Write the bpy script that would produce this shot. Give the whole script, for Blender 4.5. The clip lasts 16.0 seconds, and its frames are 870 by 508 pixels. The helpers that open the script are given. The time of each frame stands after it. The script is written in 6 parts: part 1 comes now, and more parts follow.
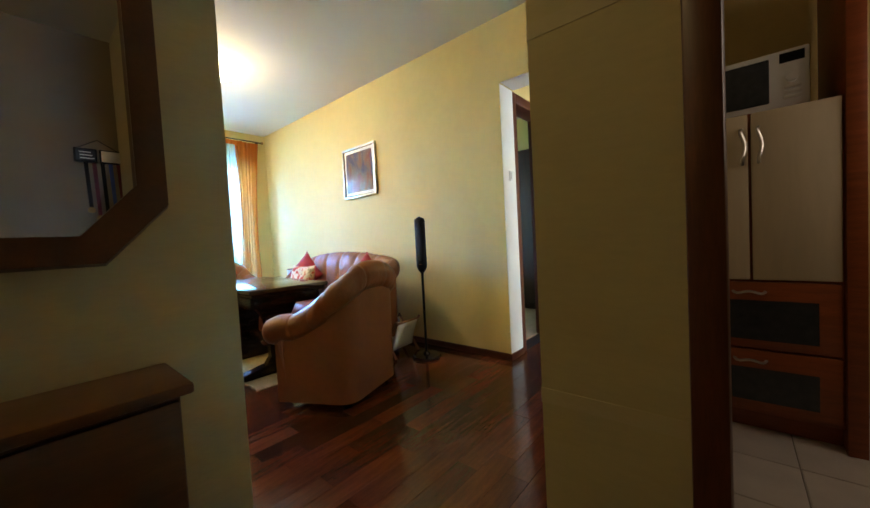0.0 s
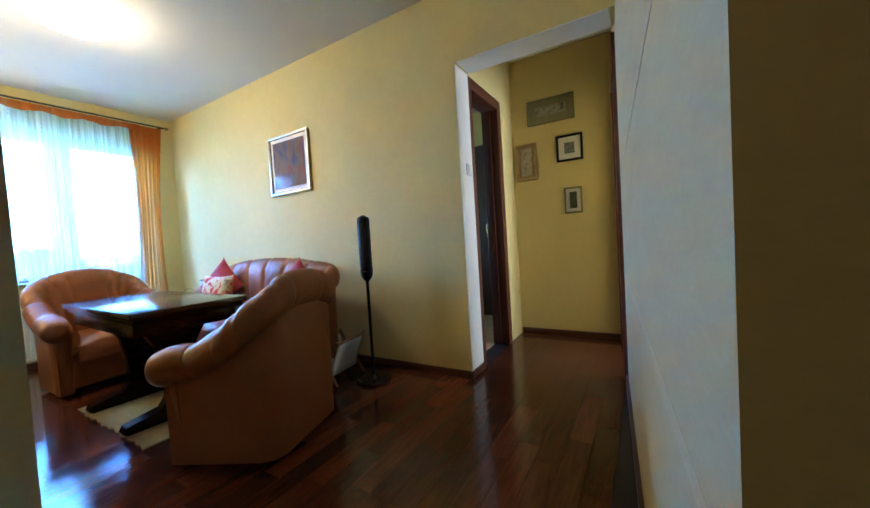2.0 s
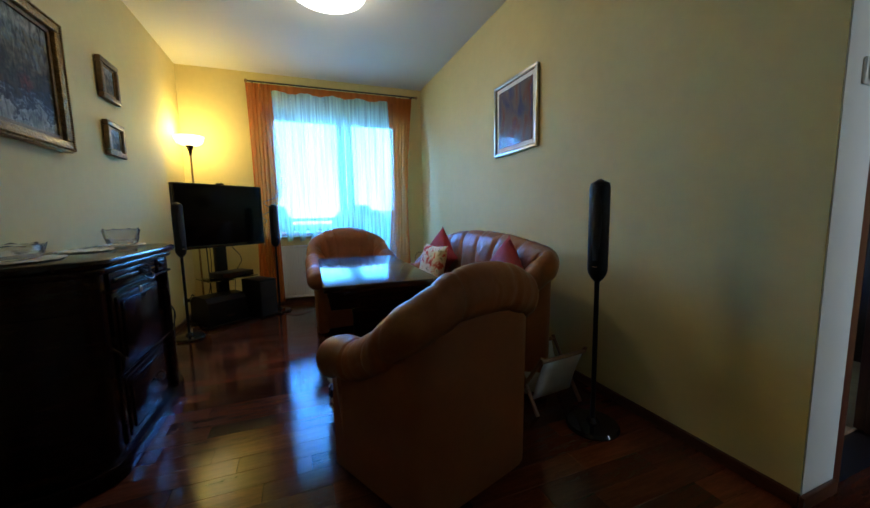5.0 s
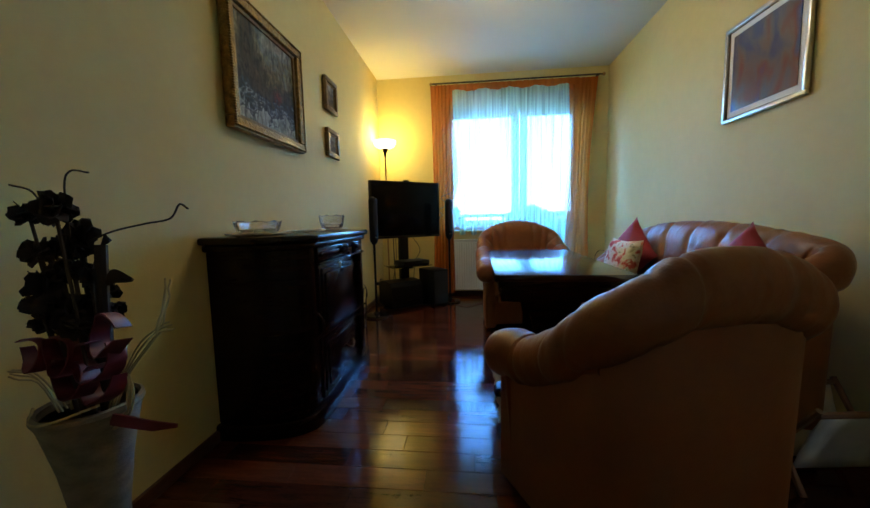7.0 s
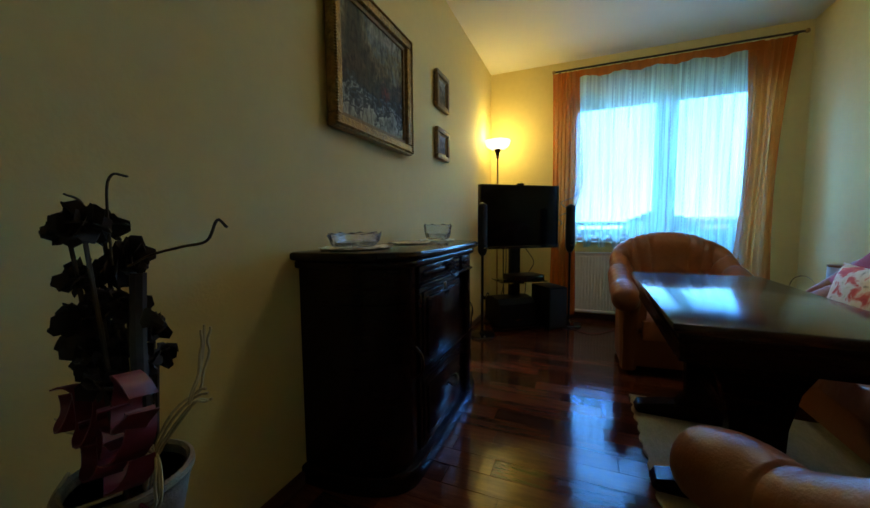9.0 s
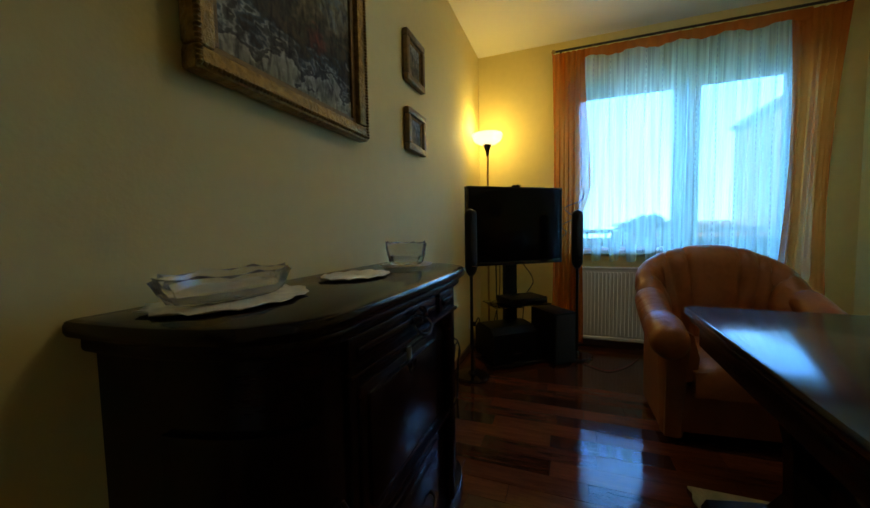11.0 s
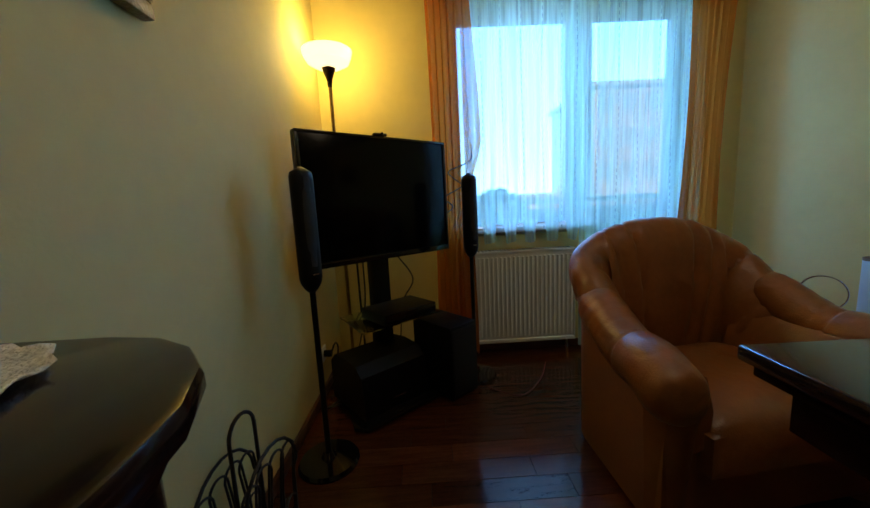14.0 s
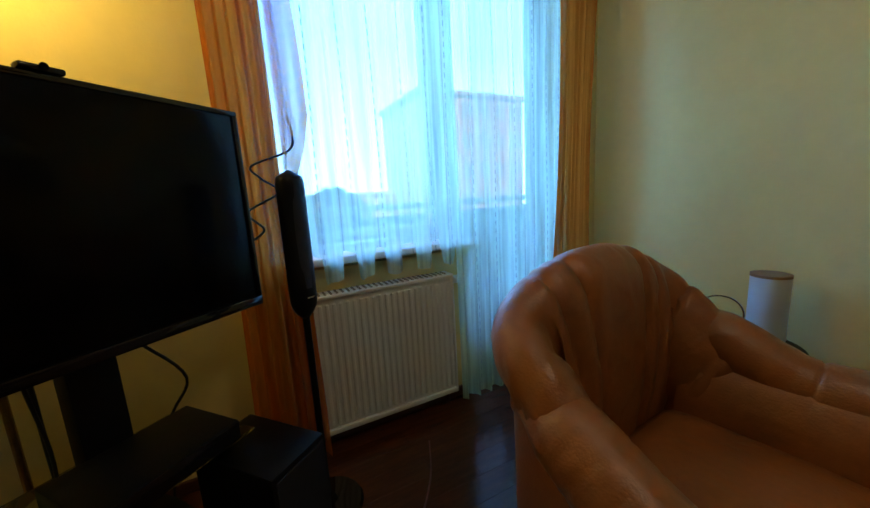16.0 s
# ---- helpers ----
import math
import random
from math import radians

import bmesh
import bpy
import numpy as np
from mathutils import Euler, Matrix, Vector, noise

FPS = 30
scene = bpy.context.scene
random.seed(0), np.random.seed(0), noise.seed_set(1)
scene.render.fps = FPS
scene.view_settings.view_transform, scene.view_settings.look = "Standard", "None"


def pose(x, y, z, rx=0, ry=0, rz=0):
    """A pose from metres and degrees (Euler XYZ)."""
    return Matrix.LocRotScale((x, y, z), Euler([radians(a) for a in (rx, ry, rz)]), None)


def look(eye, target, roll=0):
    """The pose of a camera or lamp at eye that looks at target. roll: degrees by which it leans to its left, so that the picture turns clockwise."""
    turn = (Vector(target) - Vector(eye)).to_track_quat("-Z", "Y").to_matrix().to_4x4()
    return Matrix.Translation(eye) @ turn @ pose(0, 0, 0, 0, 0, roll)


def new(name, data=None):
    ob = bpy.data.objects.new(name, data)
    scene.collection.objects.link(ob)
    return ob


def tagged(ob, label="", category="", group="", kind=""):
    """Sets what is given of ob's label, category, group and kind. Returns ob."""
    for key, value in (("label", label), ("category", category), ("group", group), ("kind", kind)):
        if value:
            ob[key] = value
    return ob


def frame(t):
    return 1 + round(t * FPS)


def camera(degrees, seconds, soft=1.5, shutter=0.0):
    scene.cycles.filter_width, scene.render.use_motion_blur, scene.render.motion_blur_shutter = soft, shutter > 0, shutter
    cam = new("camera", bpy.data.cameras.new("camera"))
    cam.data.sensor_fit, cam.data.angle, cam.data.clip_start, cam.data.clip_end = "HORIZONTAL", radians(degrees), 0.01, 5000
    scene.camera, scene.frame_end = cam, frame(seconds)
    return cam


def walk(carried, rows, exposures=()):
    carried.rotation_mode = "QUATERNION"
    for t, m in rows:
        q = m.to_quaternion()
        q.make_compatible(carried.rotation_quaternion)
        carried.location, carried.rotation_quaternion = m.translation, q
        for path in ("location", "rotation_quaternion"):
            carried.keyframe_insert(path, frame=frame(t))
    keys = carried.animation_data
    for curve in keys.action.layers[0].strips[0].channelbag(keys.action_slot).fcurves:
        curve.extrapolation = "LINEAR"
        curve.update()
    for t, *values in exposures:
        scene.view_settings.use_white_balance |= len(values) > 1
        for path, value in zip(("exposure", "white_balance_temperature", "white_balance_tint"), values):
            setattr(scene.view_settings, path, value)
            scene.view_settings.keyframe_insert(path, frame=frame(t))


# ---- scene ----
cam = camera(102.1, 16.0)
PATH = [
    (0, (5.218, 0.241, 0.965), (3.921, 1.762, 0.884), -3.1),
    (0.5, (5.151, 0.3, 0.961), (3.909, 1.865, 0.877), -3.5),
    (1, (5.06, 0.349, 0.953), (3.911, 1.984, 0.88), -3.2),
    (1.5, (4.978, 0.428, 0.949), (3.888, 2.103, 0.87), -3.4),
    (2, (4.929, 0.515, 0.957), (3.902, 2.23, 0.878), -3.6),
    (2.5, (4.835, 0.573, 0.955), (3.828, 2.3, 0.888), -3.0),
    (3, (4.714, 0.604, 0.949), (3.648, 2.295, 0.893), -1.9),
    (3.5, (4.637, 0.728, 0.963), (3.373, 2.277, 0.905), -1.1),
    (4, (4.519, 0.718, 0.953), (3.059, 2.083, 0.891), 0.1),
    (4.5, (4.525, 0.855, 0.977), (2.834, 1.915, 0.851), 0.2),
    (5, (4.475, 1.112, 1.019), (2.617, 1.818, 0.795), -1.1),
    (5.2, (4.488, 1.145, 1.012), (2.591, 1.732, 0.768), -1.1),
    (7.5, (4.185, 1.063, 0.924), (2.227, 0.69, 0.751), -0.9),
    (8, (4.091, 1.024, 0.944), (2.17, 0.495, 0.775), -0.5),
    (8.5, (4.02, 1.005, 0.945), (2.142, 0.338, 0.783), -0.5),
    (9, (3.923, 0.955, 0.964), (2.084, 0.186, 0.805), -0.5),
    (9.2, (3.863, 0.918, 0.966), (2.035, 0.122, 0.817), -1.0),
    (11.3, (3.208, 0.761, 1.013), (1.325, 0.096, 0.9), -1.5),
    (11.5, (3.151, 0.745, 1.006), (1.255, 0.118, 0.903), -2.0),
    (12, (2.992, 0.737, 1.002), (1.072, 0.19, 0.873), -2.3),
    (12.5, (2.8, 0.727, 0.984), (0.858, 0.273, 0.833), -2.7),
    (13, (2.612, 0.633, 0.986), (0.638, 0.376, 0.791), -3.2),
    (13.5, (2.457, 0.585, 0.99), (0.473, 0.489, 0.758), -3.4),
    (14, (2.28, 0.599, 1.005), (0.3, 0.651, 0.723), -2.9),
    (14.5, (2.101, 0.626, 1.011), (0.135, 0.824, 0.707), -2.6),
    (15, (1.925, 0.645, 1.027), (-0.013, 1.016, 0.698), -2.6),
    (15.5, (1.722, 0.657, 1.056), (-0.177, 1.181, 0.708), -3.0),
    (16, (1.503, 0.733, 1.068), (-0.248, 1.637, 0.728), -3.3),
]
walk(cam, [(t, look(eye, target, roll)) for t, eye, target, roll in PATH], [
(0.0, 0.95, 6600, 17), (2.0, 0.6, 5850, 19), (3.0, 0.55, 5700, 19), (4.0, 0.1, 5200, 15), (5.0, -0.75, 5650, 14), (7.5, -0.65, 6300, 13), (9.0, -1.15, 6300, 9), (11.5, -1.55, 7200, 9), (13.0, -1.6, 7300, 13), (16.0, -1.4, 7300, 17)])

# ---- light ----
world = bpy.data.worlds.new("sky")
scene.world = world
world.use_nodes = True
wn, wl = world.node_tree.nodes, world.node_tree.links
wn.clear()
sky = wn.new("ShaderNodeTexSky")
sky.sky_type, sky.sun_disc = "NISHITA", False
sky.sun_elevation, sky.sun_rotation = radians(30), radians(115)
wbg, wout = wn.new("ShaderNodeBackground"), wn.new("ShaderNodeOutputWorld")
wbg.inputs[1].default_value = 0.15
wl.new(sky.outputs[0], wbg.inputs[0])
wl.new(wbg.outputs[0], wout.inputs[0])


def lamp(name, kind, m, energy, color, **more):
    data = bpy.data.lights.new(name, kind)
    data.energy, data.color = energy, color
    for key, value in more.items():
        if key == "size":
            data.size = value
        elif key == "size_y":
            data.shape, data.size_y = "RECTANGLE", value
        elif key == "radius":
            data.shadow_soft_size = value
        elif key == "angle":
            data.angle = value
        elif key == "spread":
            data.spread = value
    ob = new(name, data)
    ob.matrix_world = m
    return ob


SUN = Vector((0.85, -0.40, 0.55))
lamp("sun", "SUN", look(SUN * 20, (0, 0, 0)), 5.0, (1.0, 0.95, 0.88), angle=radians(0.5))
DAY = (0.20, 0.43, 1.0)
# the sky's light in the two window openings
lamp("window_light", "AREA", look((-0.195, 1.25, 1.56), (3.0, 1.25, 1.56)), 10.5, DAY, size=0.68, size_y=1.17, spread=radians(128))
lamp("door_light", "AREA", look((-0.195, 1.94, 1.31), (3.0, 1.94, 1.31)), 4.5, DAY, size=0.22, size_y=1.60, spread=radians(140))
# added unseen area lamp that brightens the kitchen; its wall has no window
lamp("kitchen_fill_light", "AREA", look((6.5, 2.0, 1.6), (5.2, 1.9, 1.0)), 3.2, (1.0, 0.84, 0.66), size=0.9, size_y=1.0)
# added lamp shining through door_2 to whiten the reveal, with no window behind it
lamp("reveal_fill_light", "AREA", look((6.2, 3.62, 1.5), (3.9, 2.75, 1.2)), 30, (0.80, 0.92, 1.0), size=0.5, size_y=0.9)
# added unseen point lamp for the hall walls, no fitting modelled
lamp("hall_fill_lamp", "POINT", pose(4.28, -0.80, 2.38), 4.4, (1.0, 0.83, 0.42), radius=0.10)
lamp("ceiling_bulb", "POINT", pose(1.80, 1.38, 2.40), 11.5, (1.0, 0.86, 0.60), radius=0.14)
lamp("floor_lamp_bulb", "POINT", pose(0.30, 0.142, 1.845), 26, (1.0, 0.79, 0.23), radius=0.05)


# ---- materials ----
def mat(name, color, rough=0.6, metal=0.0, scale=8.0, vary=0.15, bump=0.0, bump_scale=120.0, coat=0.0, stretch=(1, 1, 1), fine=0.0,
        random_value=0.0, rough_vary=0.0, spec=0.5, wrinkle=0.0, wrinkle_scale=14.0):
    m = bpy.data.materials.new(name)
    m.use_nodes = True
    n, l = m.node_tree.nodes, m.node_tree.links
    b = n["Principled BSDF"]
    b.inputs["Roughness"].default_value, b.inputs["Metallic"].default_value = rough, metal
    b.inputs["Coat Weight"].default_value, b.inputs["Coat Roughness"].default_value = coat, 0.08
    b.inputs["Specular IOR Level"].default_value = spec
    tc, mp = n.new("ShaderNodeTexCoord"), n.new("ShaderNodeMapping")
    mp.inputs["Scale"].default_value = stretch
    l.new(tc.outputs["Object"], mp.inputs[0])
    nz = n.new("ShaderNodeTexNoise")
    nz.inputs["Scale"].default_value, nz.inputs["Detail"].default_value = scale, 4
    l.new(mp.outputs[0], nz.inputs["Vector"])
    ramp = n.new("ShaderNodeMapRange")
    ramp.inputs[1].default_value, ramp.inputs[2].default_value = 0.3, 0.7
    ramp.inputs[3].default_value, ramp.inputs[4].default_value = 1 - vary, 1 + vary
    l.new(nz.outputs[0], ramp.inputs[0])
    value = ramp.outputs[0]
    if fine:
        nf = n.new("ShaderNodeTexNoise")
        nf.inputs["Scale"].default_value, nf.inputs["Detail"].default_value = scale * 9, 3
        l.new(mp.outputs[0], nf.inputs["Vector"])
        rf = n.new("ShaderNodeMapRange")
        rf.inputs[1].default_value, rf.inputs[2].default_value = 0.3, 0.7
        rf.inputs[3].default_value, rf.inputs[4].default_value = 1 - fine, 1 + fine
        l.new(nf.outputs[0], rf.inputs[0])
        mul = n.new("ShaderNodeMath")
        mul.operation = "MULTIPLY"
        l.new(value, mul.inputs[0]), l.new(rf.outputs[0], mul.inputs[1])
        value = mul.outputs[0]
    if random_value:
        oi, ro = n.new("ShaderNodeObjectInfo"), n.new("ShaderNodeMapRange")
        ro.inputs[3].default_value, ro.inputs[4].default_value = 1 - random_value, 1 + random_value
        l.new(oi.outputs["Random"], ro.inputs[0])
        mul = n.new("ShaderNodeMath")
        mul.operation = "MULTIPLY"
        l.new(value, mul.inputs[0]), l.new(ro.outputs[0], mul.inputs[1])
        value = mul.outputs[0]
    mix = n.new("ShaderNodeVectorMath")
    mix.operation = "SCALE"
    mix.inputs[0].default_value = color
    l.new(value, mix.inputs["Scale"])
    l.new(mix.outputs[0], b.inputs["Base Color"])
    if rough_vary:
        rr = n.new("ShaderNodeMapRange")
        rr.inputs[1].default_value, rr.inputs[2].default_value = 0.3, 0.7
        rr.inputs[3].default_value, rr.inputs[4].default_value = rough - rough_vary, rough + rough_vary
        l.new(nz.outputs[0], rr.inputs[0]), l.new(rr.outputs[0], b.inputs["Roughness"])
    if bump:
        nb, bp = n.new("ShaderNodeTexNoise"), n.new("ShaderNodeBump")
        nb.inputs["Scale"].default_value, nb.inputs["Detail"].default_value = bump_scale, 3
        l.new(mp.outputs[0], nb.inputs["Vector"])
        bp.inputs["Strength"].default_value, bp.inputs["Distance"].default_value = bump, 0.01
        l.new(nb.outputs[0], bp.inputs["Height"]), l.new(bp.outputs[0], b.inputs["Normal"])
        if wrinkle:
            nw, bw = n.new("ShaderNodeTexNoise"), n.new("ShaderNodeBump")
            nw.noise_type = "RIDGED_MULTIFRACTAL"
            nw.inputs["Scale"].default_value, nw.inputs["Detail"].default_value, nw.inputs["Distortion"].default_value = wrinkle_scale, 3, 0.8
            l.new(mp.outputs[0], nw.inputs["Vector"])
            bw.inputs["Strength"].default_value, bw.inputs["Distance"].default_value = wrinkle, 0.01
            l.new(nw.outputs[0], bw.inputs["Height"]), l.new(bw.outputs[0], bp.inputs["Normal"])
    return m


def glow(name, color, strength, base=(0.8, 0.8, 0.8)):
    m = mat(name, base, 0.3)
    b = m.node_tree.nodes["Principled BSDF"]
    b.inputs["Emission Color"].default_value, b.inputs["Emission Strength"].default_value = (*color, 1), strength
    return m


def glass(name, color=(1, 1, 1), rough=0.0, ior=1.45):
    m = mat(name, color, rough, vary=0.0)
    b = m.node_tree.nodes["Principled BSDF"]
    b.inputs["Transmission Weight"].default_value, b.inputs["IOR"].default_value = 1.0, ior
    return m


def cloth(name, color, clear, through_light, scale=60.0, folds=0.1):
    """Thin cloth that lets part of the light straight through and scatters part."""
    m = bpy.data.materials.new(name)
    m.use_nodes = True
    n, l = m.node_tree.nodes, m.node_tree.links
    n.clear()
    out = n.new("ShaderNodeOutputMaterial")
    df, tl, tp = n.new("ShaderNodeBsdfDiffuse"), n.new("ShaderNodeBsdfTranslucent"), n.new("ShaderNodeBsdfTransparent")
    m1, m2 = n.new("ShaderNodeMixShader"), n.new("ShaderNodeMixShader")
    tc, nz, mr = n.new("ShaderNodeTexCoord"), n.new("ShaderNodeTexNoise"), n.new("ShaderNodeMapRange")
    mp = n.new("ShaderNodeMapping")
    mp.inputs["Scale"].default_value = (1, 1, 0.04)
    nz.inputs["Scale"].default_value = scale
    l.new(tc.outputs["Object"], mp.inputs[0]), l.new(mp.outputs[0], nz.inputs["Vector"])
    mr.inputs[1].default_value, mr.inputs[2].default_value = 0.3, 0.7
    mr.inputs[3].default_value, mr.inputs[4].default_value = max(0.0, clear - folds), min(1.0, clear + folds)
    l.new(nz.outputs[0], mr.inputs[0])
    df.inputs[0].default_value = tl.inputs[0].default_value = (*color, 1)
    m1.inputs[0].default_value = through_light
    l.new(df.outputs[0], m1.inputs[1]), l.new(tl.outputs[0], m1.inputs[2])
    l.new(mr.outputs[0], m2.inputs[0])
    l.new(m1.outputs[0], m2.inputs[1]), l.new(tp.outputs[0], m2.inputs[2])
    l.new(m2.outputs[0], out.inputs[0])
    return m


def blotches(name, colors, scale, rough=0.7, stretch=(1, 1, 1), bump=0.0):
    """Several colours laid out by noise, for painted canvas and printed cloth."""
    m = bpy.data.materials.new(name)
    m.use_nodes = True
    n, l = m.node_tree.nodes, m.node_tree.links
    b = n["Principled BSDF"]
    b.inputs["Roughness"].default_value = rough
    tc, mp, nz, cr = n.new("ShaderNodeTexCoord"), n.new("ShaderNodeMapping"), n.new("ShaderNodeTexNoise"), n.new("ShaderNodeValToRGB")
    mp.inputs["Scale"].default_value = stretch
    nz.inputs["Scale"].default_value, nz.inputs["Detail"].default_value, nz.inputs["Distortion"].default_value = scale, 6, 0.6
    l.new(tc.outputs["Object"], mp.inputs[0]), l.new(mp.outputs[0], nz.inputs["Vector"]), l.new(nz.outputs[0], cr.inputs[0])
    el = cr.color_ramp.elements
    while len(el) < len(colors):
        el.new(0.5)
    for i, c in enumerate(colors):
        el[i].position, el[i].color = 0.30 + 0.40 * i / (len(colors) - 1), (*c, 1)
    l.new(cr.outputs[0], b.inputs["Base Color"])
    if bump:
        bp = n.new("ShaderNodeBump")
        bp.inputs["Strength"].default_value, bp.inputs["Distance"].default_value = bump, 0.005
        l.new(nz.outputs[0], bp.inputs["Height"]), l.new(bp.outputs[0], b.inputs["Normal"])
    return m


def landscape(name, stops, wobble, scale, height, tree=None, patch=None):
    """An oil painting in broad bands from its foot to its top, broken up by brush strokes."""
    m = bpy.data.materials.new(name)
    m.use_nodes = True
    n, l = m.node_tree.nodes, m.node_tree.links
    b = n["Principled BSDF"]
    b.inputs["Roughness"].default_value = 0.5
    tc, sep, nz, nf = n.new("ShaderNodeTexCoord"), n.new("ShaderNodeSeparateXYZ"), n.new("ShaderNodeTexNoise"), n.new("ShaderNodeTexNoise")
    mp = n.new("ShaderNodeMapping")
    mp.inputs["Scale"].default_value = (0.8, 1, 1.25)
    mp.inputs["Rotation"].default_value = (0, 0.35, 0)
    l.new(tc.outputs["Object"], sep.inputs[0]), l.new(tc.outputs["Object"], mp.inputs[0])
    l.new(mp.outputs[0], nz.inputs["Vector"]), l.new(mp.outputs[0], nf.inputs["Vector"])
    nz.inputs["Scale"].default_value, nz.inputs["Detail"].default_value, nz.inputs["Distortion"].default_value = scale, 2, 0.4
    nf.inputs["Scale"].default_value, nf.inputs["Detail"].default_value = scale * 4, 2
    r0 = n.new("ShaderNodeMapRange")
    r0.inputs[1].default_value, r0.inputs[2].default_value = -height / 2, height / 2
    l.new(sep.outputs[2], r0.inputs[0])
    r1, r2 = n.new("ShaderNodeMapRange"), n.new("ShaderNodeMapRange")
    for r, a in ((r1, wobble), (r2, wobble * 0.5)):
        r.inputs[1].default_value, r.inputs[2].default_value, r.inputs[3].default_value, r.inputs[4].default_value = 0.25, 0.75, -a, a
    l.new(nz.outputs[0], r1.inputs[0]), l.new(nf.outputs[0], r2.inputs[0])
    a1, a2, cr = n.new("ShaderNodeMath"), n.new("ShaderNodeMath"), n.new("ShaderNodeValToRGB")
    l.new(r0.outputs[0], a1.inputs[0]), l.new(r1.outputs[0], a1.inputs[1])
    l.new(a1.outputs[0], a2.inputs[0]), l.new(r2.outputs[0], a2.inputs[1]), l.new(a2.outputs[0], cr.inputs[0])

    def calc(kind, u, v):
        k = n.new("ShaderNodeMath")
        k.operation = kind
        for i, q in enumerate((u, v)):
            if isinstance(q, float):
                k.inputs[i].default_value = q
            else:
                l.new(q, k.inputs[i])
        return k.outputs[0]

    if tree:
        # a painted tree: the dark middle band climbs into the sky round one upright
        off = calc("ABSOLUTE", calc("SUBTRACT", sep.outputs[0], tree[0]), 0.0)
        peak = calc("MAXIMUM", calc("SUBTRACT", 1.0, calc("DIVIDE", off, tree[1])), 0.0)
        above = calc("MAXIMUM", calc("SUBTRACT", a2.outputs[0], 0.38), 0.0)
        l.new(calc("SUBTRACT", a2.outputs[0], calc("MULTIPLY", calc("MULTIPLY", peak, above), 1.1)), cr.inputs[0])
    el = cr.color_ramp.elements
    while len(el) < len(stops):
        el.new(0.5)
    for e, (p, c) in zip(el, stops):
        e.position, e.color = p, (*c, 1)
    l.new(cr.outputs[0], b.inputs["Base Color"])
    if patch:
        # a daub of another colour, ragged at its rim
        dx, dz = calc("SUBTRACT", sep.outputs[0], patch[0]), calc("SUBTRACT", sep.outputs[2], patch[1])
        far = calc("SQRT", calc("ADD", calc("MULTIPLY", dx, dx), calc("MULTIPLY", dz, dz)), 0.0)
        near = calc("MAXIMUM", calc("SUBTRACT", calc("MULTIPLY", nf.outputs[0], 1.6), calc("DIVIDE", far, patch[2])), 0.0)
        mx = n.new("ShaderNodeMix")
        mx.data_type = "RGBA"
        mx.inputs[7].default_value = (*patch[3], 1)
        l.new(calc("MINIMUM", near, 0.85), mx.inputs[0]), l.new(cr.outputs[0], mx.inputs[6]), l.new(mx.outputs[2], b.inputs["Base Color"])
    # dabs of the brush, upright and uneven, lighten and darken every band
    ms, nd = n.new("ShaderNodeMapping"), n.new("ShaderNodeTexNoise")
    ms.inputs["Scale"].default_value = (1.5, 1, 0.6)
    nd.inputs["Scale"].default_value, nd.inputs["Detail"].default_value, nd.inputs["Distortion"].default_value = scale * 3, 4, 0.8
    l.new(tc.outputs["Object"], ms.inputs[0]), l.new(ms.outputs[0], nd.inputs["Vector"])
    dab, shade = n.new("ShaderNodeMapRange"), n.new("ShaderNodeVectorMath")
    dab.inputs[1].default_value, dab.inputs[2].default_value, dab.inputs[3].default_value, dab.inputs[4].default_value = 0.32, 0.68, 0.25, 1.9
    shade.operation = "SCALE"
    l.new(nd.outputs[0], dab.inputs[0]), l.new(dab.outputs[0], shade.inputs["Scale"])
    l.new(b.inputs["Base Color"].links[0].from_socket, shade.inputs[0]), l.new(shade.outputs[0], b.inputs["Base Color"])
    b.inputs["Specular IOR Level"].default_value = 0.2
    bp = n.new("ShaderNodeBump")
    bp.inputs["Strength"].default_value, bp.inputs["Distance"].default_value = 0.4, 0.004
    l.new(nf.outputs[0], bp.inputs["Height"]), l.new(bp.outputs[0], b.inputs["Normal"])
    return m


WALL = mat("yellow_wall_paint", (0.665, 0.53, 0.208), 0.75, scale=2.2, vary=0.03, bump=0.08, bump_scale=90, fine=0.02)
HALLWALL = mat("beige_hall_wallpaper", (0.50, 0.43, 0.26), 0.7, scale=3, vary=0.04, bump=0.04, bump_scale=60, stretch=(1, 1, 4), fine=0.03)
BAND = mat("pale_wallpaper_band", (0.51, 0.44, 0.29), 0.6, scale=5, vary=0.04, bump=0.1)
# hall wallpaper coloured darker, standing in for dim light on the mirrored wall
DIMWALL = mat("shade_darkened_hall_wallpaper", (0.20, 0.155, 0.10), 0.7, scale=3, vary=0.05, bump=0.05)
REVEAL = mat("white_reveal_paint", (0.80, 0.80, 0.76), 0.6, scale=3, vary=0.03, bump=0.05)
CEIL = mat("ceiling_paint", (0.66, 0.615, 0.49), 0.85, scale=1.5, vary=0.02, bump=0.05, bump_scale=60)
PLANK = mat("mahogany_parquet", (0.078, 0.020, 0.008), 0.10, scale=6, vary=0.30, bump=0.03, bump_scale=40, stretch=(9, 0.8, 1), fine=0.25,
            random_value=0.55, rough_vary=0.03, spec=0.36)
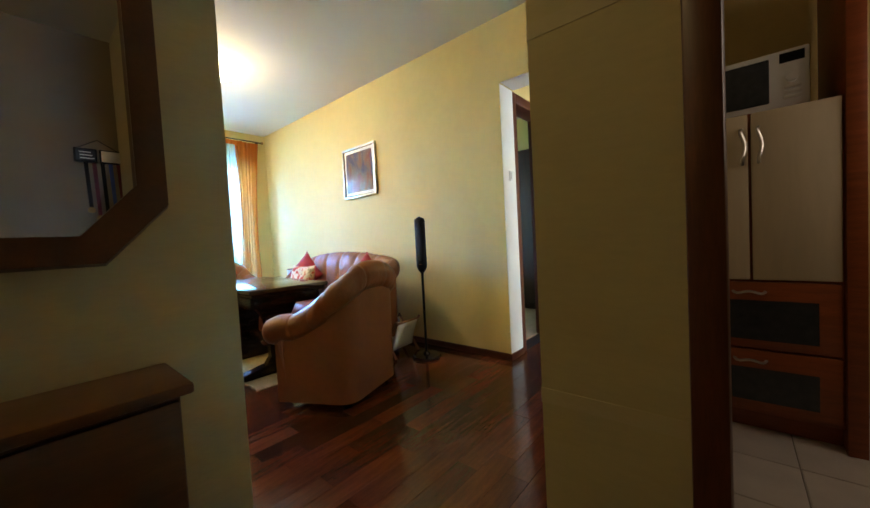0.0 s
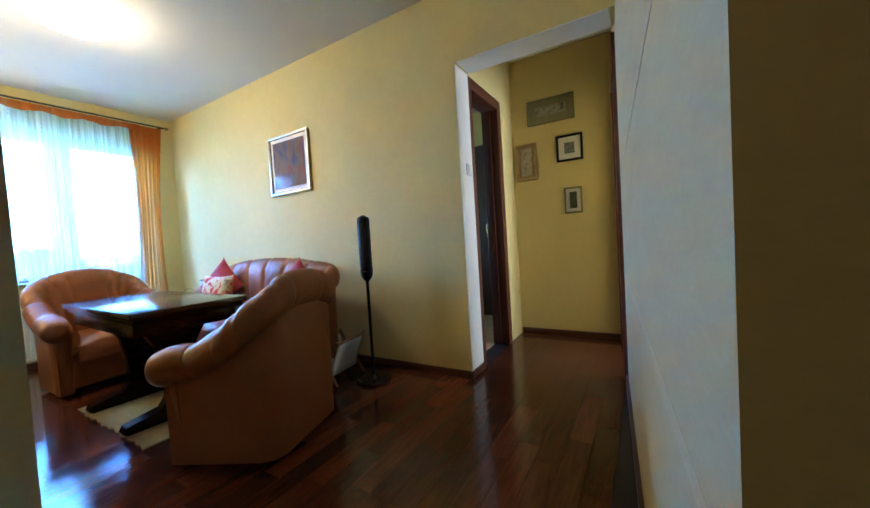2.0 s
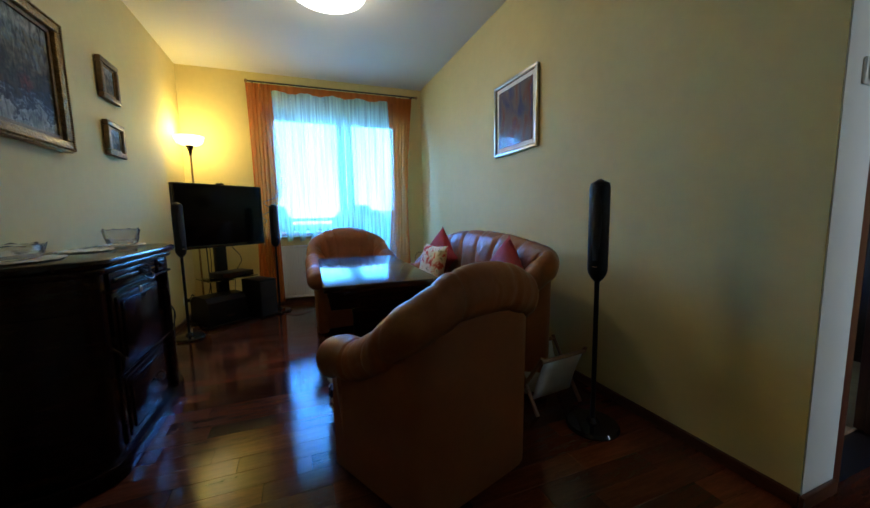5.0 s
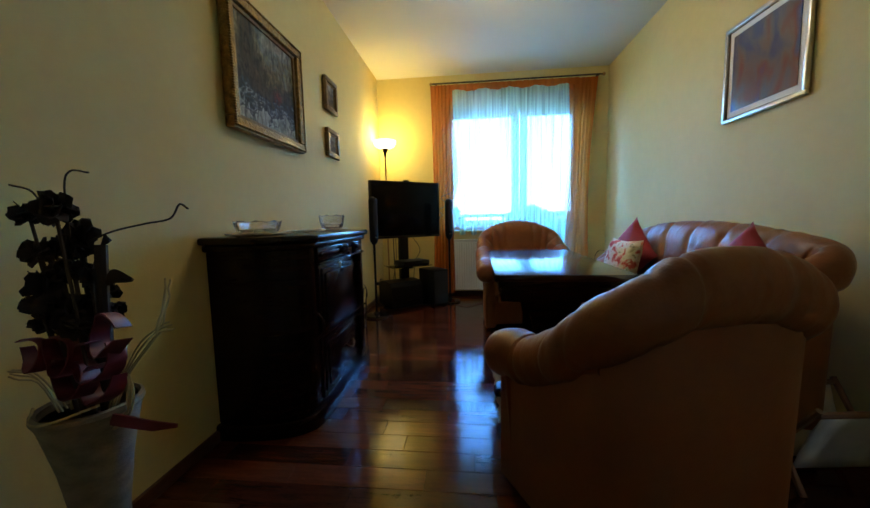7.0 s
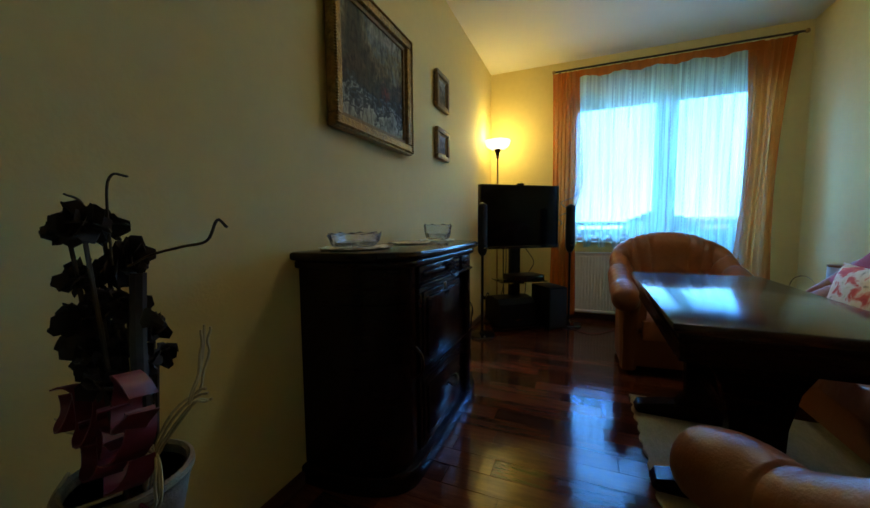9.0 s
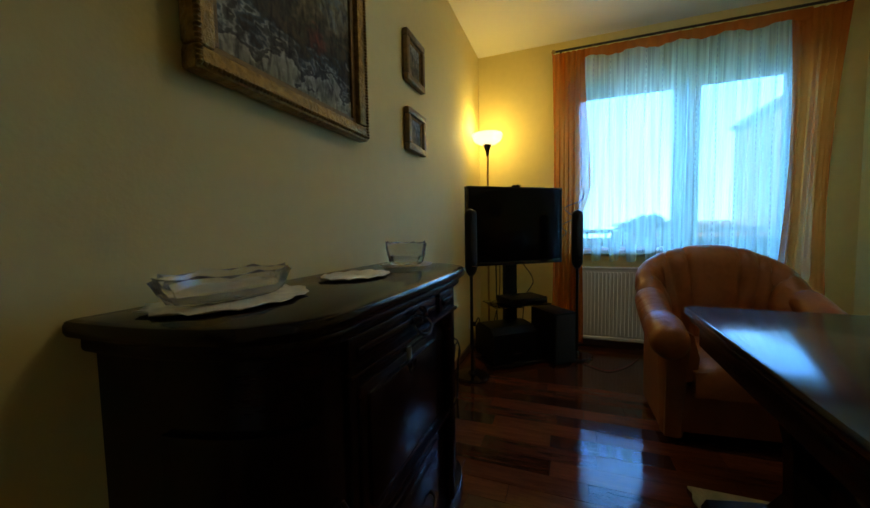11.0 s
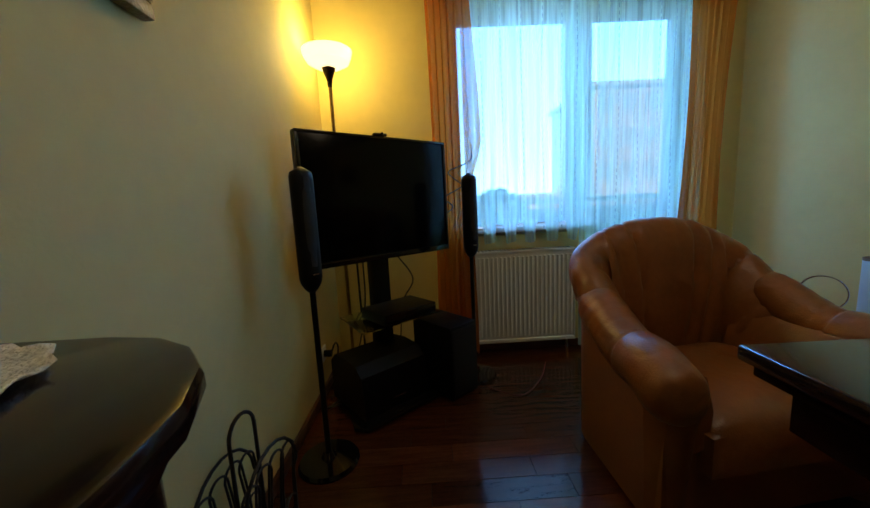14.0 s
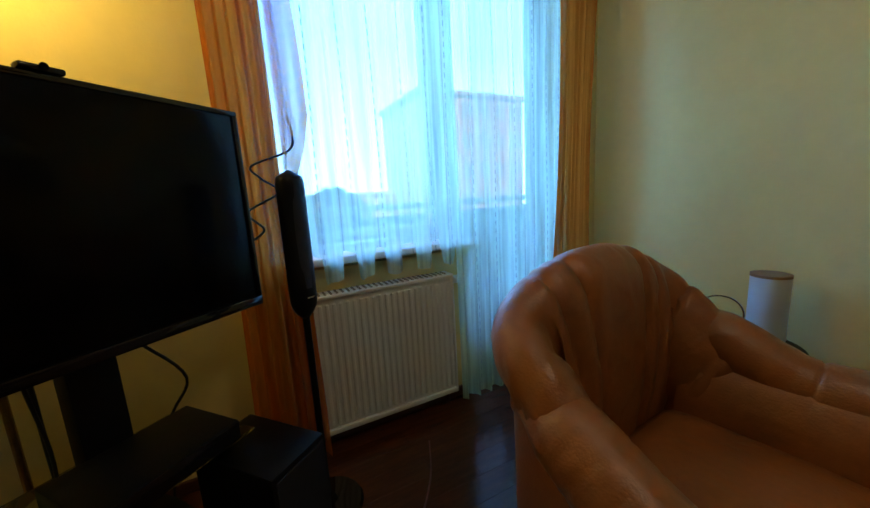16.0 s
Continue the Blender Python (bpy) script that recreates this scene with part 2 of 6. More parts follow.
SUBFLOOR = mat("dark_floor_joint", (0.012, 0.006, 0.004), 0.5)
SKIRT = mat("brown_skirting_wood", (0.085, 0.028, 0.014), 0.35, scale=12, vary=0.25, stretch=(0.6, 0.6, 8))
DARKWOOD = mat("dark_stained_wood", (0.009, 0.0034, 0.0024), 0.22, scale=7, vary=0.35, stretch=(1, 1, 7), fine=0.2, bump=0.04, bump_scale=50, spec=0.20)
TABLEWOOD = mat("polished_table_wood", (0.016, 0.008, 0.006), 0.15, scale=7, vary=0.3, stretch=(1, 9, 1), fine=0.2, spec=0.8)
DRESSTOP = mat("polished_dresser_top", (0.011, 0.0055, 0.004), 0.14, scale=7, vary=0.3, stretch=(9, 1, 1), fine=0.2, spec=0.32)
DOORWOOD = mat("mahogany_door_frame", (0.10, 0.030, 0.014), 0.38, scale=8, vary=0.25, stretch=(6, 6, 0.6), fine=0.15)
LEATHER = mat("cognac_leather", (0.25, 0.080, 0.022), 0.38, scale=5, vary=0.16, bump=0.14, bump_scale=170, fine=0.08, rough_vary=0.08, wrinkle=0.40, wrinkle_scale=13)
LEATHER_BACK = mat("cognac_leather_panel", (0.25, 0.082, 0.026), 0.45, scale=4, vary=0.12, bump=0.12, bump_scale=160, fine=0.05, wrinkle=0.06, wrinkle_scale=6)
BLACK = mat("black_plastic", (0.005, 0.005, 0.006), 0.42, scale=20, vary=0.15, bump=0.03, spec=0.16)
GLOSSBLACK = mat("glossy_black_plastic", (0.006, 0.006, 0.007), 0.08, vary=0.05)
SCREEN = mat("dark_screen_glass", (0.002, 0.002, 0.0025), 0.16, vary=0.02, spec=0.10)
GRILLE = mat("black_speaker_cloth", (0.008, 0.008, 0.011), 0.75, scale=60, vary=0.25, bump=0.4, bump_scale=500)
CHROME = mat("chrome", (0.75, 0.75, 0.75), 0.15, 1.0, vary=0.03)
SILVER = mat("silver_frame_metal", (0.62, 0.60, 0.55), 0.3, 1.0, scale=30, vary=0.1)
HANDLE = mat("dark_bronze_handle", (0.022, 0.015, 0.010), 0.35, 1.0, scale=25, vary=0.25)
BRASS = mat("aged_brass", (0.35, 0.22, 0.08), 0.35, 1.0, scale=25, vary=0.25)
GILT = mat("gilt_carved_wood", (0.28, 0.17, 0.045), 0.42, 0.6, scale=45, vary=0.4, bump=0.6, bump_scale=90)
GILT_DARK = mat("dark_gilt_wood", (0.16, 0.10, 0.035), 0.45, 0.3, scale=40, vary=0.3, bump=0.3, bump_scale=90)
WHITE = mat("white_enamel", (0.74, 0.74, 0.70), 0.35, scale=5, vary=0.03)
PVC = mat("white_window_pvc", (0.78, 0.80, 0.82), 0.3, scale=4, vary=0.02)
RUGM = mat("beige_woven_rug", (0.46, 0.40, 0.27), 0.9, scale=6, vary=0.12, bump=0.7, bump_scale=260, fine=0.12, stretch=(1, 3, 1))
# white lace with the daylight's cyan-green tint put into its colour
LACE = cloth("day_tinted_lace_voile", (0.68, 0.96, 0.80), 0.46, 0.60, 34, 0.22)
DOTS = cloth("lace_embroidery", (0.36, 0.50, 0.50), 0.30, 0.5, 90, 0.08)
ORANGE = cloth("orange_voile", (0.52, 0.115, 0.011), 0.13, 0.6, 18, 0.12)
CRYSTAL = glass("cut_crystal", (0.97, 0.98, 1.0), 0.10, 1.45)
CRYSTAL.node_tree.nodes["Principled BSDF"].inputs["Transmission Weight"].default_value = 0.95
PANE = glass("window_glass", (1, 1, 1), 0.0, 1.05)
SHELFGLASS = glass("green_shelf_glass", (0.80, 0.92, 0.88), 0.02, 1.45)
DOILY = mat("cream_crochet", (0.70, 0.64, 0.47), 0.9, scale=30, vary=0.15, bump=0.8, bump_scale=160)
RED = mat("red_velvet", (0.36, 0.022, 0.028), 0.75, scale=12, vary=0.2, bump=0.2, bump_scale=200)
FLORAL = blotches("floral_print_cloth", ((0.10, 0.08, 0.05), (0.72, 0.60, 0.36), (0.78, 0.68, 0.46), (0.62, 0.10, 0.05), (0.50, 0.05, 0.04)), 19, 0.85)
OPAL = glow("lit_opal_glass", (1.0, 0.90, 0.66), 7.0)
BOWL = glow("lit_bowl_glass", (1.0, 0.80, 0.42), 6.0)
PAINT_BIG = landscape("oil_painting", ((0.0, (0.15, 0.15, 0.11)), (0.08, (0.24, 0.24, 0.19)), (0.11, (0.035, 0.035, 0.03)), (0.17, (0.05, 0.055, 0.05)), (0.20, (0.19, 0.20, 0.18)), (0.24, (0.04, 0.055, 0.065)),
                                       (0.30, (0.025, 0.025, 0.018)), (0.40, (0.045, 0.033, 0.018)), (0.48, (0.028, 0.03, 0.02)), (0.58, (0.075, 0.062, 0.035)), (0.70, (0.14, 0.13, 0.08)), (0.80, (0.10, 0.12, 0.12)), (0.92, (0.20, 0.20, 0.16))),
                      0.17, 10, 0.48, (-0.17, 0.13), (0.09, -0.05, 0.07, (0.12, 0.022, 0.015)))
PAINT_SMALL = landscape("small_oil_painting", ((0.0, (0.12, 0.09, 0.05)), (0.3, (0.04, 0.045, 0.03)), (0.5, (0.16, 0.13, 0.09)), (0.62, (0.05, 0.05, 0.05)), (0.8, (0.26, 0.26, 0.24))), 0.2, 16, 0.15)
PAINT_ABSTRACT = blotches("abstract_print", ((0.03, 0.03, 0.09), (0.06, 0.06, 0.11), (0.13, 0.10, 0.09), (0.15, 0.05, 0.035), (0.06, 0.07, 0.15)), 7, 0.12, (1, 1, 0.55))
PAPER = mat("pale_mount_board", (0.68, 0.66, 0.60), 0.8, vary=0.03)
OLIVE = mat("olive_print_ground", (0.20, 0.19, 0.10), 0.6, scale=8, vary=0.12)
OCHRE = mat("ochre_frame_wood", (0.34, 0.22, 0.09), 0.5, scale=20, vary=0.2)
TILE = mat("pale_floor_tile", (0.52, 0.47, 0.40), 0.3, scale=7, vary=0.08, random_value=0.06)
GROUT = mat("grey_grout", (0.24, 0.21, 0.17), 0.9)
CHERRY = mat("cherry_kitchen_front", (0.26, 0.062, 0.017), 0.35, scale=7, vary=0.2, stretch=(0.7, 6, 6), fine=0.1)
MAPLE = mat("pale_maple_front", (0.60, 0.50, 0.33), 0.45, scale=5, vary=0.06, stretch=(5, 5, 0.7))
SMOKE = mat("smoked_glass", (0.035, 0.04, 0.045), 0.15, scale=30, vary=0.2)
CHESTWOOD = mat("brown_chest_veneer", (0.11, 0.047, 0.018), 0.42, scale=7, vary=0.18, stretch=(1, 0.8, 7), fine=0.1)
MIRRORFRAME = mat("walnut_mirror_frame", (0.080, 0.030, 0.012), 0.35, scale=9, vary=0.2, fine=0.1)
MIRROR = mat("silvered_mirror", (0.9, 0.9, 0.9), 0.01, 1.0, vary=0.0)
PALE_BLUE = mat("pale_blue_glaze", (0.52, 0.62, 0.70), 0.3, scale=10, vary=0.06)
RIBBON = mat("crimson_ribbon", (0.12, 0.008, 0.014), 0.45, scale=20, vary=0.25)
DARKLEAF = mat("dried_dark_petals", (0.016, 0.011, 0.011), 0.8, scale=30, vary=0.4)
STRAW = mat("pale_dried_straw", (0.46, 0.38, 0.20), 0.8, scale=30, vary=0.25)
STEM = mat("brown_dried_stem", (0.035, 0.024, 0.014), 0.8, scale=30, vary=0.25)
VASEM = mat("mottled_white_ceramic", (0.22, 0.185, 0.12), 0.6, scale=14, vary=0.3, stretch=(1, 1, 3), bump=0.3)
CANVASW = mat("white_canvas_cloth", (0.62, 0.62, 0.58), 0.85, scale=20, vary=0.06, bump=0.3, bump_scale=300)
PINE = mat("brown_beech_wood", (0.20, 0.095, 0.04), 0.5, scale=14, vary=0.2)
CABLE = mat("black_cable_rubber", (0.010, 0.010, 0.010), 0.5)
BLUE = mat("blue_ribbon", (0.03, 0.07, 0.28), 0.5)
# house walls whitened in colour to stand in for outdoor glare
RENDERW = mat("glare_paled_render", (0.84, 0.83, 0.80), 0.9, scale=1, vary=0.08)
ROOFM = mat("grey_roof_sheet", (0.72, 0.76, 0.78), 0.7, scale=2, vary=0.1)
BRICK_PALED = mat("glare_paled_orange_brick", (0.82, 0.77, 0.71), 0.85, scale=6, vary=0.15)
LEAVES = mat("tree_leaves", (0.16, 0.22, 0.09), 0.6, scale=9, vary=0.4)
BARK = mat("tree_bark", (0.10, 0.07, 0.05), 0.9, scale=9, vary=0.3)
GROUNDM = mat("lawn_ground", (0.08, 0.10, 0.05), 0.95, scale=1.5, vary=0.3)
BEDM = mat("cream_bedding", (0.52, 0.44, 0.32), 0.9, scale=5, vary=0.15)
WARDROBE = mat("dark_wardrobe_wood", (0.045, 0.022, 0.014), 0.35, scale=7, vary=0.3, stretch=(5, 5, 0.6))
CARPET = mat("tan_carpet", (0.36, 0.22, 0.13), 0.95, scale=12, vary=0.12, bump=0.4, bump_scale=300)


# ---- mesh helpers ----
def smooth_by_angle(me, degrees=35):
    for p in me.polygons:
        p.use_smooth = True
    me.set_sharp_from_angle(angle=radians(degrees))


def part(name, bm, material, parent=None, label="", sharp=35):
    bmesh.ops.recalc_face_normals(bm, faces=bm.faces)
    me = bpy.data.meshes.new(name)
    bm.to_mesh(me)
    bm.free()
    me.materials.append(material)
    smooth_by_angle(me, sharp)
    ob = new(name, me)
    ob.parent = parent
    if label:
        ob["label"] = label
    return ob


def thing(name, m, label, category, group="", kind=""):
    ob = new(name)
    ob.empty_display_size = 0.1
    ob.matrix_world = m
    return tagged(ob, label, category, group, kind)


def box(x0, y0, z0, x1, y1, z1, bev=0.0, bm=None, seg=2):
    bm = bm or bmesh.new()
    m = Matrix.Translation(((x0 + x1) / 2, (y0 + y1) / 2, (z0 + z1) / 2)) @ Matrix.Diagonal((abs(x1 - x0), abs(y1 - y0), abs(z1 - z0), 1))
    vs = bmesh.ops.create_cube(bm, size=1, matrix=m)["verts"]
    if bev:
        es = list({e for v in vs for e in v.link_edges})
        bmesh.ops.bevel(bm, geom=es, offset=bev, segments=seg, affect="EDGES", profile=0.5)
    return bm


def loft(rings, bm=None, closed=True, caps=True, loop=False):
    """Skin through rings of points with equal counts. closed: each ring is a loop; loop: the last ring joins the first."""
    bm = bm or bmesh.new()
    vs = [[bm.verts.new(p) for p in ring] for ring in rings]
    n = len(rings[0])
    pairs = list(zip(vs, vs[1:])) + ([(vs[-1], vs[0])] if loop else [])
    for a, b in pairs:
        for i in range(n if closed else n - 1):
            j = (i + 1) % n
            bm.faces.new((a[i], a[j], b[j], b[i]))
    if caps and closed and not loop:
        bm.faces.new(vs[0]), bm.faces.new(vs[-1])
    return bm


def lathe(profile, n=24, bm=None, at=(0, 0, 0)):
    """Turn a profile of (radius, height) round the upright axis."""
    bm = bm or bmesh.new()
    rings = []
    for r, z in profile:
        r = max(r, 0.0005)
        rings.append([(at[0] + r * math.cos(2 * math.pi * i / n), at[1] + r * math.sin(2 * math.pi * i / n), at[2] + z) for i in range(n)])
    return loft(rings, bm)


def tube(points, r, n=8, bm=None, radii=None):
    bm = bm or bmesh.new()
    pts = [Vector(p) for p in points]
    rings, side = [], None
    for i, p in enumerate(pts):
        way = (pts[min(i + 1, len(pts) - 1)] - pts[max(i - 1, 0)]).normalized()
        ref = side if side is not None else (Vector((0, 0, 1)) if abs(way.z) < 0.9 else Vector((1, 0, 0)))
        a = (ref - way * ref.dot(way)).normalized()
        b, side = way.cross(a), a
        rr = radii[i] if radii else r
        rings.append([p + a * rr * math.cos(2 * math.pi * k / n) + b * rr * math.sin(2 * math.pi * k / n) for k in range(n)])
    return loft(rings, bm)


def curve_points(points, steps=6):
    """A smooth line through the points (Catmull-Rom)."""
    p = [Vector(q) for q in points]
    p = [2 * p[0] - p[1]] + p + [2 * p[-1] - p[-2]]
    out = []
    for i in range(1, len(p) - 2):
        for s in range(steps):
            t = s / steps
            out.append(0.5 * (2 * p[i] + (p[i + 1] - p[i - 1]) * t + (2 * p[i - 1] - 5 * p[i] + 4 * p[i + 1] - p[i + 2]) * t * t
                              + (3 * p[i] - p[i - 1] - 3 * p[i + 1] + p[i + 2]) * t ** 3))
    return out + [p[-2]]


def prism(outline, z0, z1, bev=0.0, bm=None):
    """An upright block over an outline of (x, y)."""
    bm = bm or bmesh.new()
    a, b = [bm.verts.new((x, y, z0)) for x, y in outline], [bm.verts.new((x, y, z1)) for x, y in outline]
    n = len(outline)
    top = bm.faces.new(b)
    low = bm.faces.new(a)
    for i in range(n):
        bm.faces.new((a[i], a[(i + 1) % n], b[(i + 1) % n], b[i]))
    if bev:
        bmesh.ops.recalc_face_normals(bm, faces=bm.faces)
        bmesh.ops.bevel(bm, geom=list(top.edges) + list(low.edges), offset=bev, segments=2, affect="EDGES", profile=0.5)
    return bm


def pillow_mesh(w, h, d, n=14, bm=None):
    """A stuffed cushion with pointed corners, lying in the x-z plane."""
    rings = []
    bm = bm or bmesh.new()
    for s in (1, -1):
        grid = []
        for i in range(n + 1):
            row = []
            for j in range(n + 1):
                u, v = 2 * i / n - 1, 2 * j / n - 1
                pinch = 1 - 0.10 * (1 - u * u) * abs(v) ** 2 - 0.0
                pinch2 = 1 - 0.10 * (1 - v * v) * abs(u) ** 2
                fat = ((1 - u * u) * (1 - v * v)) ** 0.42
                row.append(bm.verts.new((u * w / 2 * pinch2, s * d / 2 * fat + 0.004 * noise.noise(Vector((u * 3, v * 3, s))), v * h / 2 * pinch)))
            grid.append(row)
        for i in range(n):
            for j in range(n):
                bm.faces.new((grid[i][j], grid[i + 1][j], grid[i + 1][j + 1], grid[i][j + 1]))
    bmesh.ops.remove_doubles(bm, verts=bm.verts, dist=0.006)
    return bm


def structure(name, bm, material, label="", parent=None):
    ob = part(name, bm, material, parent)
    return tagged(ob, label, "", "", "structure")


# ---- the large structure ----
H, W = 2.60, 2.65


def face_a(y):
    return 4.97 - 0.0738 * (y - 0.83)


structure("floor", box(-0.36, -1.1, -0.08, 6.7, 5.1, -0.010), SUBFLOOR, "dark subfloor under the parquet")
structure("ceiling", box(-0.40, -1.15, H, 6.75, 5.1, H + 0.1), CEIL, "smooth off-white painted ceiling")
bm = box(-0.36, -0.12, -0.01, 0, 0.78, H)
box(-0.36, 2.41, -0.01, 0, W, H, bm=bm)
box(-0.36, 0.78, 2.26, 0, 2.41, H, bm=bm)
box(-0.36, 0.78, -0.01, 0, 1.70, 0.78, bm=bm)
structure("wall_west", bm, WALL, "pale yellow window wall")
structure("wall_south", box(0, -0.12, -0.01, 4.04, 0, H), WALL, "pale yellow painted wall")
bm = box(-0.36, W, -0.01, 3.885, W + 0.2, H)
box(3.885, W, 2.12, face_a(W) - 0.002, W + 0.2, H, bm=bm)
structure("wall_north", bm, WALL, "pale yellow painted wall with a hall opening")
structure("trim_reveal", box(3.885, W + 0.003, 0.0, 3.889, W + 0.2, 2.112), REVEAL, "white painted side of the hall opening")
structure("trim_soffit", box(3.90, W + 0.003, 2.113, face_a(W) - 0.03, W + 0.2, 2.119), REVEAL, "white painted underside of the hall opening")
structure("wall_partition", box(4.04, -1.0, -0.01, 4.085, 0.65, H), HALLWALL, "beige partition end between hall and living room")


def wall_a_piece(y0, y1, z0, z1):
    return [(face_a(y0), y0), (face_a(y1), y1), (face_a(y1) + 0.12, y1), (face_a(y0) + 0.12, y0)], z0, z1


bm = bmesh.new()
for y0, y1, z0, z1 in ((0.78, 3.0, -0.01, H), (3.0, 3.78, 2.06, H), (3.78, 3.89, -0.01, H)):
    outline, z0, z1 = wall_a_piece(y0, y1, z0, z1)
    prism(outline, z0, z1, bm=bm)
structure("wall_hall", bm, HALLWALL, "beige wallpapered hall wall with pale bands")
bm = box(face_a(0.78) + 0.12, 0.78, -0.01, 5.19, 0.88, H)
box(5.19, 0.78, 2.10, 6.05, 0.88, H, bm=bm)
box(6.05, 0.78, -0.01, 6.6, 0.88, H, bm=bm)
structure("wall_kitchen", bm, HALLWALL, "beige wallpapered wall beside the kitchen door")
bm = bmesh.new()
for z in (0.69, 1.27):
    prism([(face_a(0.777) - 0.0012, 0.7788), (face_a(2.64) - 0.0012, 2.64), (face_a(2.64), 2.64), (face_a(0.78), 0.78), (5.170, 0.78), (5.170, 0.7788)], z, z + 0.024, bm=bm)
structure("trim_band", bm, BAND, "pale narrow wallpaper bands")
structure("wall_east", box(6.6, -1.1, -0.01, 6.7, 4.0, H), DIMWALL, "hall wall with its dimness put into dark brown wallpaper colour")
structure("wall_entry", box(4.09, -1.1, -0.01, 6.6, -1.0, H), HALLWALL, "beige hall wall")
structure("wall_hall_end", box(3.70, 3.89, -0.01, 6.60, 4.0, H), WALL, "yellow wall at the end of the hall")
bm = box(3.74, 3.52, -0.01, 3.86, 3.89, H)
box(3.74, W + 0.2, 2.10, 3.86, 3.52, H, bm=bm)
structure("wall_hall_side", bm, WALL, "yellow hall wall round a doorway")
structure("wall_kitchen_back", box(4.91, 2.98, -0.01, 6.6, 3.1, H), WALL, "yellow kitchen wall")
# bedroom behind the hall door; the opening in its west wall is unseen and added
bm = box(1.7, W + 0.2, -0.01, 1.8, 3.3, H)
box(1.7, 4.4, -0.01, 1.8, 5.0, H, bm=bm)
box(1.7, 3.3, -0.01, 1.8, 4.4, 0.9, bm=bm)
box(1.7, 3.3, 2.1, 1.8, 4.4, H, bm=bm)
structure("wall_bedroom_west", bm, WALL, "yellow bedroom wall with an added unseen opening")
structure("wall_bedroom_north", box(1.8, 4.9, -0.01, 3.74, 5.0, H), WALL, "yellow bedroom wall")
structure("wall_bedroom_east", box(3.74, 4.0, -0.01, 3.86, 5.0, H), WALL, "yellow bedroom wall")
structure("floor_bedroom", box(1.8, W + 0.2, -0.01, 3.74, 4.9, 0.004), CARPET, "tan carpet")
# added area lamp, out of view, that lights the bedroom
lamp("bedroom_fill_light", "AREA", look((1.86, 3.85, 1.5), (3.6, 3.7, 0.6)), 5.0, (0.75, 0.87, 1.0), size=1.0, size_y=1.1)

# skirting boards
sk = thing("baseboard", pose(0, 0, 0), "brown wooden skirting board with a rounded top", "skirting board", kind="structure")


def skirting(x0, y0, x1, y1):
    bm = box(x0, y0, 0.0, x1, y1, 0.05, 0.004)
    part("skirting_length", bm, SKIRT, sk)


skirting(0.0, W - 0.018, 3.889, W - 0.001)
skirting(3.890, W - 0.018, 3.905, W + 0.2)
skirting(0.018, 0.001, 4.02, 0.018)
skirting(0.001, 0.0, 0.018, 1.70)
skirting(3.87, 3.872, 4.74, 3.889)
prism([(face_a(0.78) - 0.016, 0.78), (face_a(3.0) - 0.016, 3.0), (face_a(3.0) - 0.001, 3.0), (face_a(0.78) - 0.001, 0.78)], 0.0, 0.05, bm=(b := bmesh.new()))
part("skirting_length", b, SKIRT, sk)
skirting(4.022, 0.02, 4.039, 0.65)

# hall doorways
d1 = thing("door_1", pose(3.86, 3.18, 0), "dark mahogany door frame of the bedroom doorway", "door frame", kind="structure")
for y0, y1, z0, z1 in ((-0.33, -0.25, 0, 2.12), (0.27, 0.35, 0, 2.12), (-0.25, 0.27, 2.04, 2.12)):
    part("door_frame_member", box(-0.13, y0, z0, 0.02, y1, z1, 0.004), DOORWOOD, d1)
    part("door_stop", box(-0.09, y0 + (0.078 if y1 < 0 else -0.012), z0, -0.05, y1 + (0.012 if y1 < 0 else -0.078), z1 - (0.0 if z0 == 0 else 0.0), 0.002), DOORWOOD, d1) if z0 == 0 else None
leaf = thing("bedroom_door", pose(3.72, 2.94, 0.012, 0, 0, 176), "dark mahogany door leaf standing open", "door")
part("leaf", box(0, -0.02, 0.0, 0.60, 0.02, 2.02, 0.004), DOORWOOD, leaf)
for z0, z1 in ((0.15, 0.85), (1.0, 1.88)):
    part("door_panel", box(0.10, -0.026, z0, 0.50, 0.026, z1, 0.01), DOORWOOD, leaf)
hd = part("door_handle", tube([(0.55, 0.02, 1.0), (0.55, 0.06, 1.0), (0.53, 0.065, 1.0), (0.44, 0.065, 1.0)], 0.008), BRASS, leaf, "brass lever handle")

d2 = thing("door_2", pose(face_a(3.39), 3.39, 0, 0, 0, 4.2), "dark mahogany door frame with a pale door", "door frame", kind="structure")
for y0, y1, z0, z1 in ((-0.45, -0.39, 0, 2.13), (0.38, 0.45, 0, 2.13), (-0.39, 0.38, 2.05, 2.13)):
    part("door_frame_member", box(-0.022, y0, z0, 0.10, y1, z1, 0.004), DOORWOOD, d2)
structure("floor_bathroom", box(4.9, 3.1, -0.01, 6.6, 3.89, 0.003), TILE, "pale bathroom floor")
lf = part("leaf", box(0.10, 0.335, 0.01, 0.80, 0.372, 2.03, 0.003), MAPLE, d2, "pale door leaf standing open")
part("handle", tube([(0.74, 0.335, 1.0), (0.74, 0.30, 1.0), (0.66, 0.295, 1.0)], 0.008), BRASS, lf)
